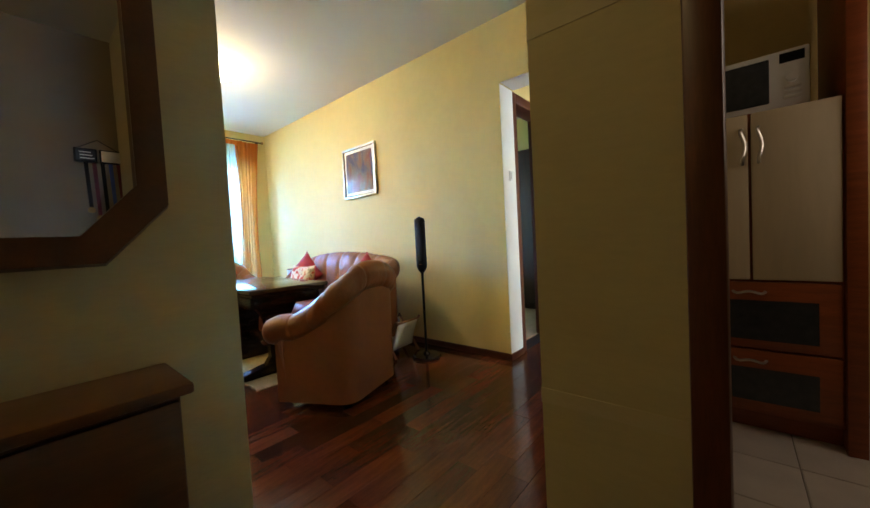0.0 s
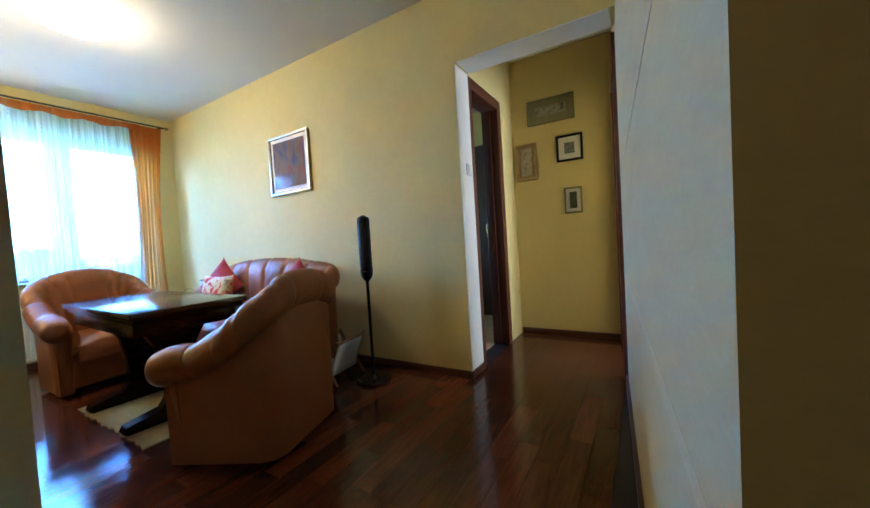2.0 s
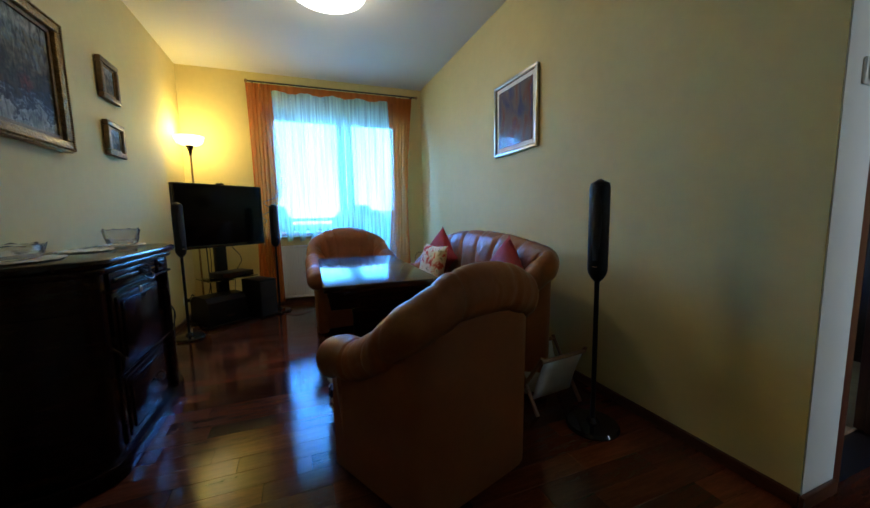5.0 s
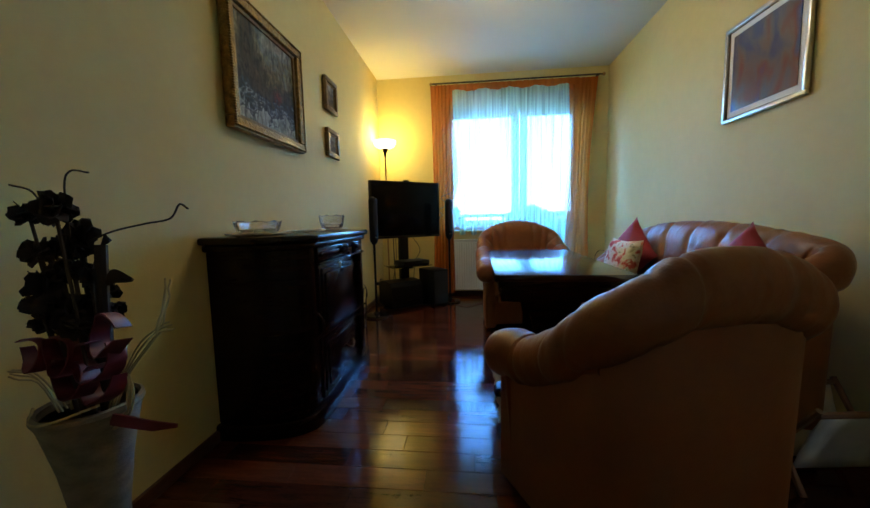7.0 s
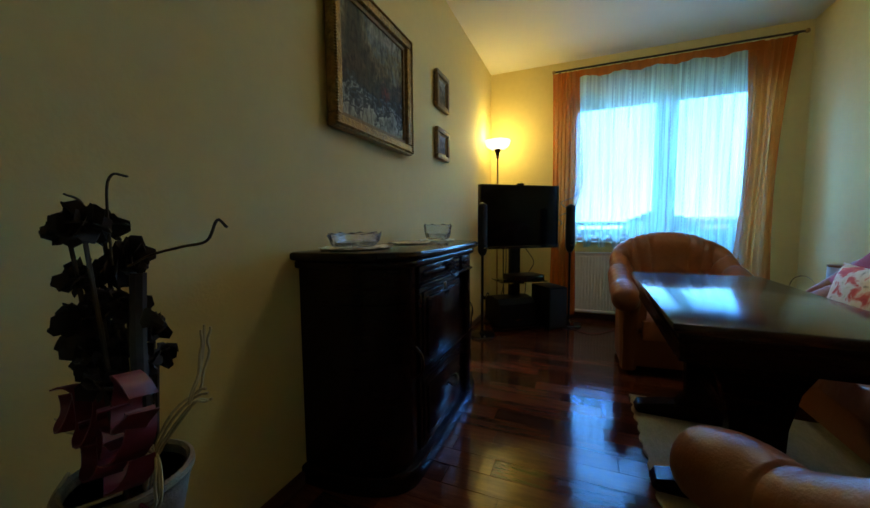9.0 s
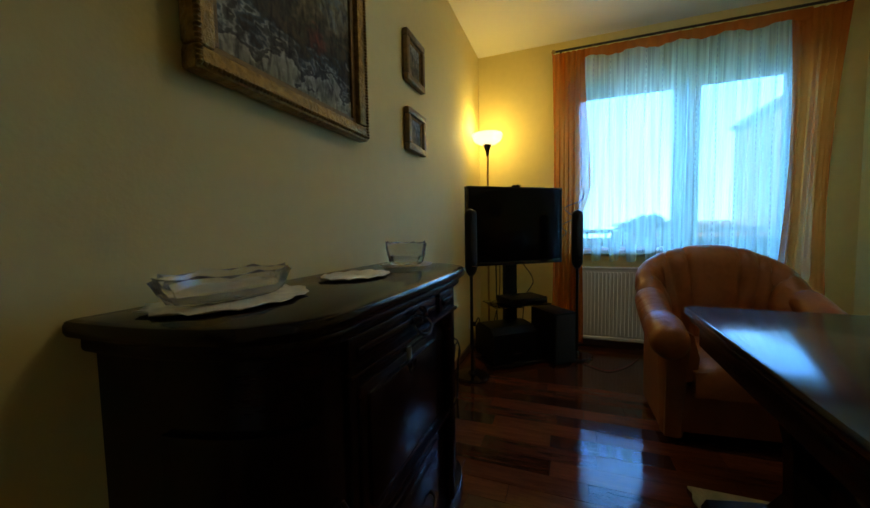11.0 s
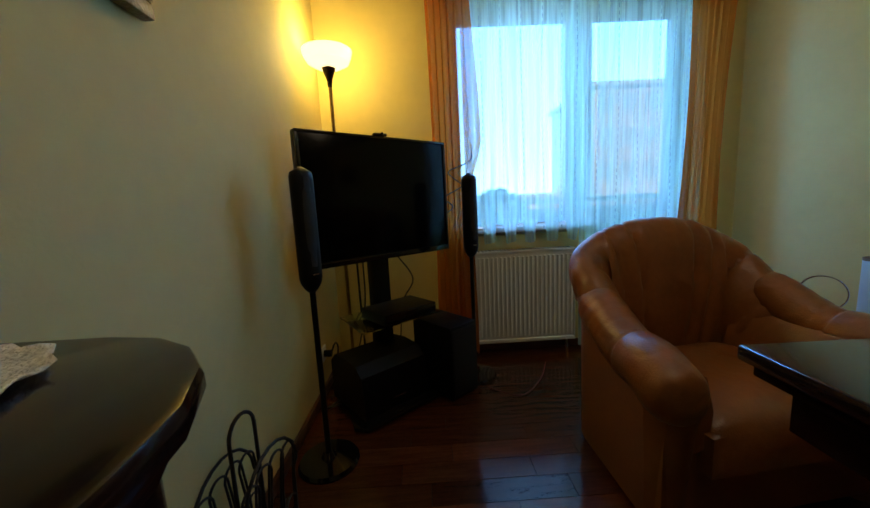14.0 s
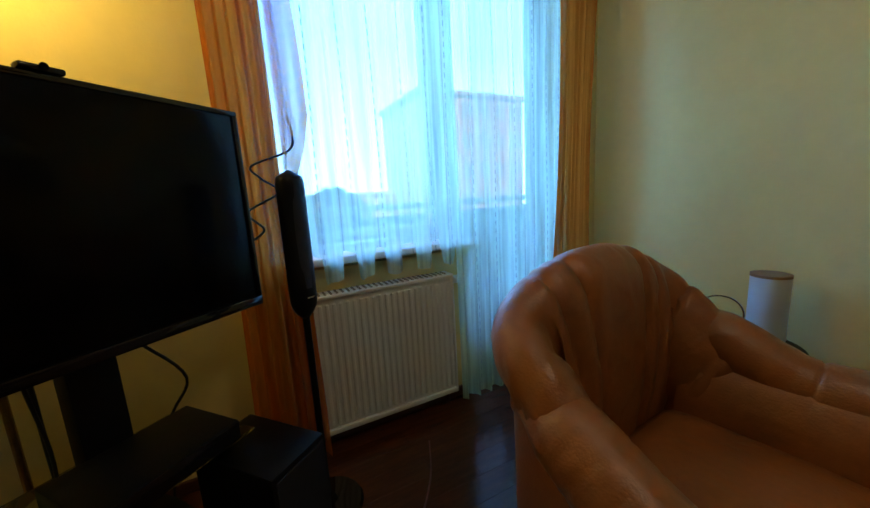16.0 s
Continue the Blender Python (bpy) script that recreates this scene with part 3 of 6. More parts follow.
for z in (0.35, 1.0, 1.7):
    part("hinge", tube([(0.025, 0.372, z), (0.025, 0.372, z + 0.09)], 0.008), BRASS, d2)

d3 = thing("door_3", pose(5.200, 0.78, 0), "dark mahogany frame of the kitchen doorway", "door frame", kind="structure")
for x0, x1, z0, z1 in ((-0.026, 0.012, 0, 2.10), (0.79, 0.84, 0, 2.10), (0.012, 0.79, 2.04, 2.10)):
    part("door_frame_member", box(x0, -0.022, z0, x1, 0.12, z1, 0.004), DOORWOOD, d3)

sw = thing("light_switch", pose(3.889, 2.78, 1.43), "white plastic light switch on the reveal", "light switch")
part("plate", box(0.0, -0.04, -0.04, 0.010, 0.04, 0.04, 0.004), WHITE, sw)
part("rocker", box(0.010, -0.026, -0.028, 0.016, 0.026, 0.028, 0.003), WHITE, sw)

# ---- window, balcony door ----
XW = -0.27
win = thing("window_1", pose(XW, 1.24, 0.80), "white plastic window above the radiator", "window", kind="structure")


def frame_bars(parent, y0, y1, z0, z1, t, x0, x1, name="window_frame"):
    for a in ((y0, y0 + t, z0, z1), (y1 - t, y1, z0, z1), (y0 + t, y1 - t, z0, z0 + t), (y0 + t, y1 - t, z1 - t, z1)):
        part(name, box(x0, a[0], a[2], x1, a[1], a[3], 0.004), PVC, parent)


frame_bars(win, -0.46, 0.46, 0.0, 1.46, 0.045, -0.035, 0.035)
frame_bars(win, -0.415, 0.415, 0.06, 1.415, 0.050, 0.0, 0.055, "sash_frame")
p = part("pane", box(0.015, -0.37, 0.105, 0.027, 0.37, 1.37), PANE, win)
p.visible_shadow = False
part("window_sill", box(0.056, -0.47, 0.004, 0.345, 0.47, 0.036, 0.008), REVEAL, win, "white deep window sill")
part("window_handle", tube([(0.055, 0.37, 0.70), (0.10, 0.37, 0.70), (0.105, 0.37, 0.69), (0.105, 0.37, 0.58)], 0.009), PVC, win)
bd = thing("balcony_door", pose(XW, 2.060, 0.02), "white plastic balcony door beside the window", "balcony door", kind="structure")
frame_bars(bd, -0.35, 0.35, 0.0, 2.24, 0.040, -0.035, 0.035, "door_frame")
frame_bars(bd, -0.33, 0.33, 0.05, 2.205, 0.060, 0.0, 0.055, "sash_frame")
part("door_panel", box(0.012, -0.268, 0.115, 0.045, 0.268, 0.42, 0.004), PVC, bd)
part("crossbar", box(0.0, -0.268, 0.42, 0.055, 0.268, 0.48, 0.004), PVC, bd)
p = part("pane", box(0.015, -0.27, 0.475, 0.027, 0.27, 2.147), PANE, bd)
p.visible_shadow = False

# ---- outside ----
def sky_haze(name):
    """A bright sky, blue above and hazy near the skyline, a little uneven."""
    m = bpy.data.materials.new(name)
    m.use_nodes = True
    n, l = m.node_tree.nodes, m.node_tree.links
    n.clear()
    em, out, tc, nz, mr = n.new("ShaderNodeEmission"), n.new("ShaderNodeOutputMaterial"), n.new("ShaderNodeTexCoord"), n.new("ShaderNodeTexNoise"), n.new("ShaderNodeMapRange")
    sep, up, cr = n.new("ShaderNodeSeparateXYZ"), n.new("ShaderNodeMapRange"), n.new("ShaderNodeValToRGB")
    up.inputs[1].default_value, up.inputs[2].default_value = -6.0, 40.0
    cr.color_ramp.elements[0].color, cr.color_ramp.elements[1].color = (0.21, 0.59, 1.0, 1), (0.075, 0.33, 1.0, 1)
    nz.inputs["Scale"].default_value = 0.05
    mr.inputs[3].default_value, mr.inputs[4].default_value = 38.0, 50.0
    l.new(tc.outputs["Object"], sep.inputs[0]), l.new(sep.outputs[2], up.inputs[0]), l.new(up.outputs[0], cr.inputs[0]), l.new(cr.outputs[0], em.inputs[0])
    l.new(tc.outputs["Object"], nz.inputs["Vector"]), l.new(nz.outputs[0], mr.inputs[0]), l.new(mr.outputs[0], em.inputs[1]), l.new(em.outputs[0], out.inputs[0])
    return m


structure("backdrop", box(-90.5, -90, -6.2, -90, 140, 70), sky_haze("hazy_sky"), "bright hazy sky far behind the houses")
structure("ground", box(-300, -300, -6.4, -0.5, 300, -6.2), GROUNDM, "grassy ground far below the balcony")
balcony = thing("balcony_railing", pose(-1.3, 1.6, 0), "pale metal balcony railing outside the window", "railing", kind="structure")
part("slab", box(-0.05, -2.2, -0.12, 0.92, 2.2, -0.02, 0.01), RENDERW, balcony)
part("handrail", box(-0.03, -2.2, 0.95, 0.03, 2.2, 1.0, 0.008), WHITE, balcony)
part("lower_rail", box(-0.015, -2.2, 0.06, 0.015, 2.2, 0.09), WHITE, balcony)
part("parapet_panel", box(-0.035, -2.2, 0.10, -0.02, 2.2, 0.90), PALE_BLUE, balcony)
for i in range(23):
    part("baluster", box(-0.008, -2.2 + 0.2 * i - 0.008, 0.09, 0.008, -2.2 + 0.2 * i + 0.008, 0.95), WHITE, balcony)


def building(x, y, z, w, d, h, rows, cols, wall_m, roof_m, label):
    t = thing("apartment_house", pose(x, y, z), label, "house")
    part("wall", box(-d, -w / 2, 0, 0, w / 2, h), wall_m, t)
    part("roof", box(-d - 0.3, -w / 2 - 0.3, h, 0.3, w / 2 + 0.3, h + 0.35), roof_m, t)
    for r in range(rows):
        for c in range(cols):
            yc, zc = -w / 2 + w * (c + 0.5) / cols, h * (r + 0.55) / rows
            f = part("window", box(0.0, yc - 0.7, zc - 0.75, 0.05, yc + 0.7, zc + 0.75), PVC, t)
            # panes coloured pale as well, so the glare-washed front keeps low contrast
            part("pane", box(0.05, yc - 0.6, zc - 0.65, 0.06, yc + 0.6, zc + 0.65), PALE_BLUE, f)
    return t


building(-26, 19.8, -6.2, 11, 9, 15.5, 6, 6, BRICK_PALED, ROOFM, "orange apartment house paled by glare put into its colour, with rows of white windows")
building(-34, 13.5, -6.2, 15, 9, 7.4, 3, 5, RENDERW, ROOFM, "rendered house whitened in colour for glare, with a grey roof")


def tree(x, y, z, h, seed):
    rnd = random.Random(seed)
    t = thing("tree", pose(x, y, z), "leafy green tree outside the window", "tree")
    bm = tube([(0, 0, 0), (0.1, 0.05, h * 0.3), (0.0, 0.1, h * 0.62), (0.05, 0, h * 0.85)], 0.2, 8, radii=[0.22, 0.17, 0.10, 0.03])
    for k in range(7):
        a, z0 = rnd.uniform(0, 6.28), h * rnd.uniform(0.35, 0.7)
        r = h * rnd.uniform(0.15, 0.28)
        tube([(0, 0, z0), (r * 0.5 * math.cos(a), r * 0.5 * math.sin(a), z0 + r * 0.4), (r * math.cos(a), r * math.sin(a), z0 + r * 0.7)], 0.05, 6, bm, [0.07, 0.04, 0.015])
    part("trunk", bm, BARK, t)
    verts, faces = [], []
    for k in range(2600):
        a, u = rnd.uniform(0, 6.28), rnd.uniform(-1, 1)
        lump = 0.75 + 0.35 * math.sin(3 * a + seed) * math.cos(4 * u)
        r = h * 0.30 * lump * rnd.uniform(0.45, 1.0) ** 0.5 * math.sqrt(max(0.05, 1 - u * u))
        c = Vector((r * math.cos(a), r * math.sin(a), h * (0.66 + 0.34 * u)))
        e = Euler((rnd.uniform(0, 6), rnd.uniform(0, 6), rnd.uniform(0, 6))).to_matrix()
        s = rnd.uniform(0.10, 0.22)
        n = len(verts)
        verts += [c + e @ Vector(q) * s for q in ((-1, 0, 0), (0, -0.5, 0.1), (1, 0, 0), (0, 0.5, 0.1))]
        faces.append((n, n + 1, n + 2, n + 3))
    me = bpy.data.meshes.new("crown")
    me.from_pydata(verts, [], faces)
    me.materials.append(LEAVES)
    cr = new("crown", me)
    cr.parent = t


tree(-12.5, -0.6, -6.2, 8.2, 3)
tree(-15.0, 4.2, -6.2, 7.7, 5)

# ---- curtains ----
def smoothstep(t):
    t = max(0.0, min(1.0, t))
    return t * t * (3 - 2 * t)


def drape(name, y0, y1, top, bottom, x, amp, waves, material, label, seed=0, gather=0.0, ny=120, nz=22, category="curtain", shift=0.0, flare=0.0):
    rnd = random.Random(seed)
    ph = [rnd.uniform(0, 6.28) for _ in range(4)]
    bm = bmesh.new()
    rows = []
    for i in range(ny + 1):
        u = i / ny
        row = []
        for j in range(nz + 1):
            v = j / nz
            b = bottom(u) if callable(bottom) else bottom
            z = top + (b - top) * v
            a = amp * (0.55 + 0.45 * v) * (0.8 + 0.2 * math.sin(5 * u + ph[3]))
            s = math.sin(2 * math.pi * waves * u + ph[0] + 0.5 * math.sin(7 * u + ph[1]))
            fold = a * s + 0.3 * a * math.sin(2 * math.pi * waves * 2.3 * u + ph[2] + v)
            mid = (y0 + y1) / 2
            pull = 1 - gather * math.sin(math.pi * min(1, v * 1.1))
            row.append(bm.verts.new((x + fold, mid + (y0 + (y1 - y0) * u - mid) * pull + 0.25 * a * math.cos(2 * math.pi * waves * u) + shift * v + flare * u ** 7 * smoothstep(v / 0.45) * smoothstep((0.56 - v) / 0.1), z)))
        rows.append(row)
    for i in range(ny):
        for j in range(nz):
            bm.faces.new((rows[i][j], rows[i + 1][j], rows[i + 1][j + 1], rows[i][j + 1]))
    return tagged(part(name, bm, material, sharp=180), label, category)


drape("lace_curtain", 0.86, 1.57, 2.41, lambda u: 0.855 - 0.11 * smoothstep(2.2 * math.sin(2 * math.pi * 5.5 * u + 1.0) + 0.9) + 0.008 * math.sin(31 * u), 0.118, 0.014, 9, LACE, "white lace curtain hanging over the window sill", 1)
drape("lace_curtain", 1.56, 2.23, 2.41, 0.045, 0.112, 0.020, 9, LACE, "long white lace curtain before the balcony door", 2)
# embroidered dotted stripes down the lace
for k, (yy, zb) in enumerate(((0.97, 0.80), (1.09, 0.80), (1.21, 0.80), (1.33, 0.80), (1.44, 0.80), (1.53, 0.80), (1.66, 0.1), (1.78, 0.1), (1.90, 0.1), (2.02, 0.1), (2.11, 0.1), (2.19, 0.1))):
    bm = bmesh.new()
    z = 2.34
    while z > zb:
        box(0.138, yy - 0.002 + 0.004 * math.sin(z * 5 + k), z, 0.139, yy + 0.002 + 0.004 * math.sin(z * 5 + k), z + 0.022, bm=bm)
        z -= 0.04
    tagged(part("lace_stripe", bm, DOTS), "embroidered dashed stripe on the lace curtain", "lace trim", "lace stripes", "stuff")
drape("orange_curtain", 0.655, 0.900, 2.435, 0.06, 0.165, 0.018, 6, ORANGE, "sheer orange curtain gathered beside the television", 3, 0.12, 70, flare=0.065)
drape("orange_curtain", 2.170, 2.48, 2.435, 0.05, 0.150, 0.020, 6, ORANGE, "sheer orange curtain hanging to the floor", 4, 0.32, 70, shift=-0.07)
drape("orange_valance", 0.88, 2.28, 2.435, lambda u: 2.365 + 0.012 * math.sin(30 * u), 0.168, 0.010, 16, ORANGE, "sheer orange valance along the curtain rod", 5, 0.0, 160, 4, "valance")
rod = thing("curtain_rod", pose(0.170, 1.60, 2.450), "thin brown metal curtain rod with end knobs", "curtain rod")
part("rod", tube([(0, -0.93, 0), (0, 0.93, 0)], 0.009, 10), STEM, rod)
for s in (-1, 1):
    part("finial", lathe([(0.0, -0.02), (0.015, -0.012), (0.018, 0), (0.012, 0.014), (0, 0.02)], 12, at=(0, 0.935 * s, 0)), BRASS, rod)
    part("bracket", box(-0.169, 0.88 * s - 0.008, -0.008, 0.0, 0.88 * s + 0.008, 0.008), STEM, rod)

# ---- radiator ----
rad = thing("radiator", pose(0.035, 1.175, 0.076) @ Matrix.Diagonal((1, 1.025, 1.09, 1)), "white ribbed panel radiator on the wall under the window", "radiator")
part("panel", box(0.015, -0.37, 0.02, 0.040, 0.37, 0.55, 0.006), WHITE, rad)
bm = bmesh.new()
for i in range(26):
    y = -0.345 + 0.0276 * i
    box(0.036, y - 0.008, 0.035, 0.050, y + 0.008, 0.525, 0.004, bm, 1)
part("ribs", bm, WHITE, rad)["kind"] = "stuff"
bm = box(-0.03, -0.372, 0.545, 0.052, 0.372, 0.56, 0.004)
part("top_cover", bm, WHITE, rad)
bm = bmesh.new()
for i in range(30):
    box(-0.02, -0.35 + 0.0237 * i - 0.004, 0.56, 0.04, -0.35 + 0.0237 * i + 0.004, 0.563, bm=bm)
part("top_grille", bm, GROUT, rad)["kind"] = "stuff"
part("bottom_edge", box(0.012, -0.372, 0.0, 0.052, 0.372, 0.022, 0.005), WHITE, rad)
for s in (-1, 1):
    part("side_panel", box(-0.03, 0.366 * s - 0.005, 0.0, 0.052, 0.366 * s + 0.005, 0.56, 0.002), WHITE, rad)
    part("wall_bracket", box(-0.035, 0.25 * s - 0.015, 0.1, 0.016, 0.25 * s + 0.015, 0.45), WHITE, rad)
part("valve", tube([(0.0, 0.37, 0.52), (0.0, 0.40, 0.52)], 0.010), CHROME, rad)
part("valve_knob", tube([(0.0, 0.395, 0.52), (0.0, 0.45, 0.52)], 0.019, 14), WHITE, rad)
part("pipe", tube([(0.01, 0.33, 0.0), (0.01, 0.33, -0.06), (0.01, 0.34, -0.095)], 0.009), CHROME, rad)


# ---- upholstered seats ----
def side_path(hr, hf, xr, xf, r=0.10):
    """The outer plan line from the front of one arm round the back to the other, with rounded rear corners."""
    corners = [(xf, hf), (xr, hr), (xr, -hr), (xf, -hf)]
    pts = []
    for i, c in enumerate(corners):
        if i in (0, 3):
            pts.append(Vector(c))
            continue
        a, b = Vector(corners[i - 1]) - Vector(c), Vector(corners[i + 1]) - Vector(c)
        a.normalize(), b.normalize()
        for k in range(7):
            t = k / 6
            pts.append((1 - t) ** 2 * (Vector(c) + a * r) + 2 * t * (1 - t) * Vector(c) + t * t * (Vector(c) + b * r))
    out = []
    for a, b in zip(pts, pts[1:]):
        n = max(1, int((b - a).length / 0.012))
        out += [a + (b - a) * k / n for k in range(n)]
    return out + [pts[-1]]


def upholstered(name, m, hr, hf, xr, xf, top, arm_z, channels, label, category, reach=0.34, seats=1, arch=0.10, arm_in=0.0, power=2.1, lap=0.135):
    t = thing(name, m, label, category)
    seams = channels if isinstance(channels, tuple) else [k / channels for k in range(channels + 1)]
    path = side_path(hr, hf, xr, xf)
    n = len(path)
    normals = []
    for i in range(n):
        d = (path[min(i + 1, n - 1)] - path[max(i - 1, 0)]).normalized()
        normals.append(Vector((-d.y, d.x)) * (1 if (Vector((-d.y, d.x))).dot(Vector((0.05, 0)) - path[i]) > 0 else -1))

    def crest(p):
        """Height of the back along the plan line."""
        rise = smoothstep((xr + reach - p.x) / (reach * 0.95))
        arch_drop = arch * (min(1.0, abs(p.y) / hr)) ** power
        return (arm_z + lap) + (top - arch_drop - arm_z - lap) * rise

    # outer shell
    rings = []
    for p, q in zip(path, normals):
        zt = max(arm_z - 0.01, crest(p) - 0.09 - lap * smoothstep((p.x - xr - reach * 0.7) / 0.12))
        lean = 0.02 * smoothstep((xr + 0.1 - p.x) / 0.1)
        o, i = p - q * 0.0, p + q * 0.05
        rings.append([(p.x, p.y, 0.035), (p.x - q.x * lean * 0.6, p.y - q.y * lean * 0.6, zt), (i.x, i.y, zt), (i.x, i.y, 0.035)])
    part("shell", loft(rings), LEATHER_BACK, t, sharp=40)
    # padded fan-shaped back
    first = next(k for k, p in enumerate(path) if p.x < xr + reach)
    last = n - 1 - first
    rings = []
    fan = 0.32
    inner_seams = sorted(abs(c - 0.5) for c in seams)[:2]
    for k in range(first, last + 1):
        p, q = path[k], normals[k]
        u = (k - first) / max(1, last - first)
        zt = crest(p)
        tip = min(1.0, min(u, 1 - u) * 8)
        f = 0.05 + 0.95 * math.sqrt(max(0.0, 1 - (1 - tip) ** 2))
        low = 0.36
        mid_z = zt - 0.075
        prof = [(-0.012, zt - 0.165), (-0.044, zt - 0.130), (-0.056, zt - 0.075), (-0.040, zt - 0.022), (0.0, zt + 0.006), (0.050, zt - 0.008),
                (0.092, zt - 0.07), (0.115, (zt + low) / 2 + 0.05), (0.125, (zt + low) / 2 - 0.06), (0.11, low)]
        prof = [(d, mid_z + (z - mid_z) * (f if z > zt - 0.2 else 0.4 + 0.6 * f)) for d, z in prof]
        fine = [Vector((v.x, v.y)) for v in curve_points([(d, z, 0) for d, z in prof], 4)]
        ring = []
        for n_ in range(len(fine)):
            d, z = fine[n_]
            a, b = fine[max(0, n_ - 1)], fine[min(len(fine) - 1, n_ + 1)]
            out = Vector((-(b.y - a.y), b.x - a.x)).normalized()
            out = out if out.dot(Vector((d - 0.04, z - (zt - 0.12)))) > 0 or d > 0.06 and out.x > 0 else -out
            v = max(0.0, min(1.0, (zt - z) / max(0.1, zt - low))) if d > 0.02 else 0.0
            gap = min(abs(u - (0.5 + (c - 0.5) * (1 - fan * v))) for c in seams)
            groove = (0.022 if d > 0.03 else 0.007) * math.exp(-gap / 0.010)
            if category == "armchair" and abs(u - 0.5) < inner_seams[-1] * (1 - fan * v) and d > 0.02:
                groove = max(groove, 0.016 * math.exp(-abs(v - 0.56 - 1.2 * (u - 0.5) ** 2) / 0.03))
            crease = noise.noise(Vector((u * 46 + 3 * v, v * 9, p.y * 2))) * 0.004 * math.exp(-gap / 0.05) + noise.noise(Vector((u * 9, v * 4 + z * 2, 4.0))) * 0.005
            crease -= 0.005 * max(0.0, 1 - abs(noise.noise(Vector((u * 9 + v * 2, v * 6, 7.7)))) / 0.07)
            if z > zt - 0.16 and d < 0.09:
                crease += 0.003 * math.sin(u * 150 + 4 * noise.noise(Vector((u * 8, z * 6, 2)))) * math.exp(-gap / 0.03)
            move = (crease * f - groove) * f
            ring.append((p.x + q.x * (d * f + out.x * move), p.y + q.y * (d * f + out.x * move), max(low - 0.02, z + out.y * move)))
        ring += [(p.x + q.x * 0.03 * f, p.y + q.y * 0.03 * f, low), (p.x + q.x * 0.02 * f, p.y + q.y * 0.02 * f, zt - 0.15)]
        rings.append(ring)
    part("backrest", loft(rings), LEATHER, t, "padded back sewn in fanned channels", sharp=70)
    # rolled arms
    for s in (1, -1):
        pts, radii = [], []
        for k in range(73):
            v = k / 72
            x = xf + 0.085 - (xf + 0.085 - xr - reach * 0.25) * v
            yy = hf + (hr - hf) * (xf - x) / (xf - xr)
            dome = math.sqrt(max(0.0, 1 - (1 - min(1.0, v / 0.13)) ** 2))
            pts.append((x, s * (yy - 0.005 - arm_in), arm_z + 0.100 * smoothstep((v - 0.35) / 0.55) - 0.045 * (1 - smoothstep(v / 0.30)) + 0.003 * math.sin(9 * v + s)))
            fold = max(0.0, 1 - abs(noise.noise(Vector((v * 13, s * 3.1, xr)))) / 0.22)
            radii.append(0.082 * (0.06 + 0.94 * dome) * (1 - 0.06 * smoothstep((v - 0.40) / 0.015)) * (1 - 0.5 * smoothstep((v - 0.76) / 0.24)) * (1 - 0.07 * math.exp(-((v - 0.41) / 0.010) ** 2)) * (1 - 0.025 * fold * smoothstep((v - 0.42) / 0.1)))
        part("arm", tube(pts, 0.08, 20, radii=radii), LEATHER, t, "rolled padded arm with creases", sharp=80)
        # inner arm pad
        bm = loft([[(xf + 0.02 - (xf - xr - 0.12) * v, s * (hf + (hr - hf) * ((xf - xr - 0.12) * v) / (xf - xr) - dy), z) for dy, z in
                    ((0.05, 0.30), (0.115, 0.32), (0.125, 0.42), (0.10, arm_z), (0.05, arm_z + 0.03))] for v in (0, 0.2, 0.4, 0.6, 0.8, 1.0)])
        part("inner_arm", bm, LEATHER, t, sharp=60)
        # front post under the arm
        rings = []
        for z, d, w in ((0.035, 0.010, 0.048), (0.14, 0.014, 0.050), (0.25, 0.024, 0.054), (arm_z - 0.12, 0.040, 0.062), (arm_z - 0.05, 0.052, 0.066)):
            rings.append([(xf - 0.06 + (d + 0.06) * math.cos(a) if math.cos(a) > 0 else xf - 0.06, s * (hf - 0.045 - arm_in * 0.5) + w * math.sin(a), z) for a in [2 * math.pi * i / 16 for i in range(16)]])
        part("arm_post", loft(rings), LEATHER_BACK, t, "rounded front of the arm", sharp=60)
    # seats
    inner = hf - 0.10
    for k in range(seats):
        y0, y1 = -inner + 2 * inner * k / seats, -inner + 2 * inner * (k + 1) / seats
        bm = bmesh.new()
        nx, ny = 12, 12
        rings = []
        for i in range(nx + 1):
            u = i / nx
            x = xr + 0.10 + (xf + 0.05 - xr - 0.10) * u
            ring = []
            for j in range(ny + 1):
                v = j / ny
                soft = (1 - abs(2 * v - 1) ** 6) * (1 - (2 * u - 1) ** 8 * 0.9)
                ring.append((x, y0 + (y1 - y0) * v, 0.365 + 0.055 * soft + 0.004 * noise.noise(Vector((x * 7, v * 5 + k, 0)))))
            ring += [(x, y1, 0.25), (x, y0, 0.25)]
            rings.append(ring)
        part("seat_cushion", loft(rings, bm), LEATHER, t, sharp=60)
    part("front_panel", box(xf - 0.04, -inner - 0.055, 0.06, xf + 0.005, inner + 0.055, 0.29, 0.015), LEATHER_BACK, t)
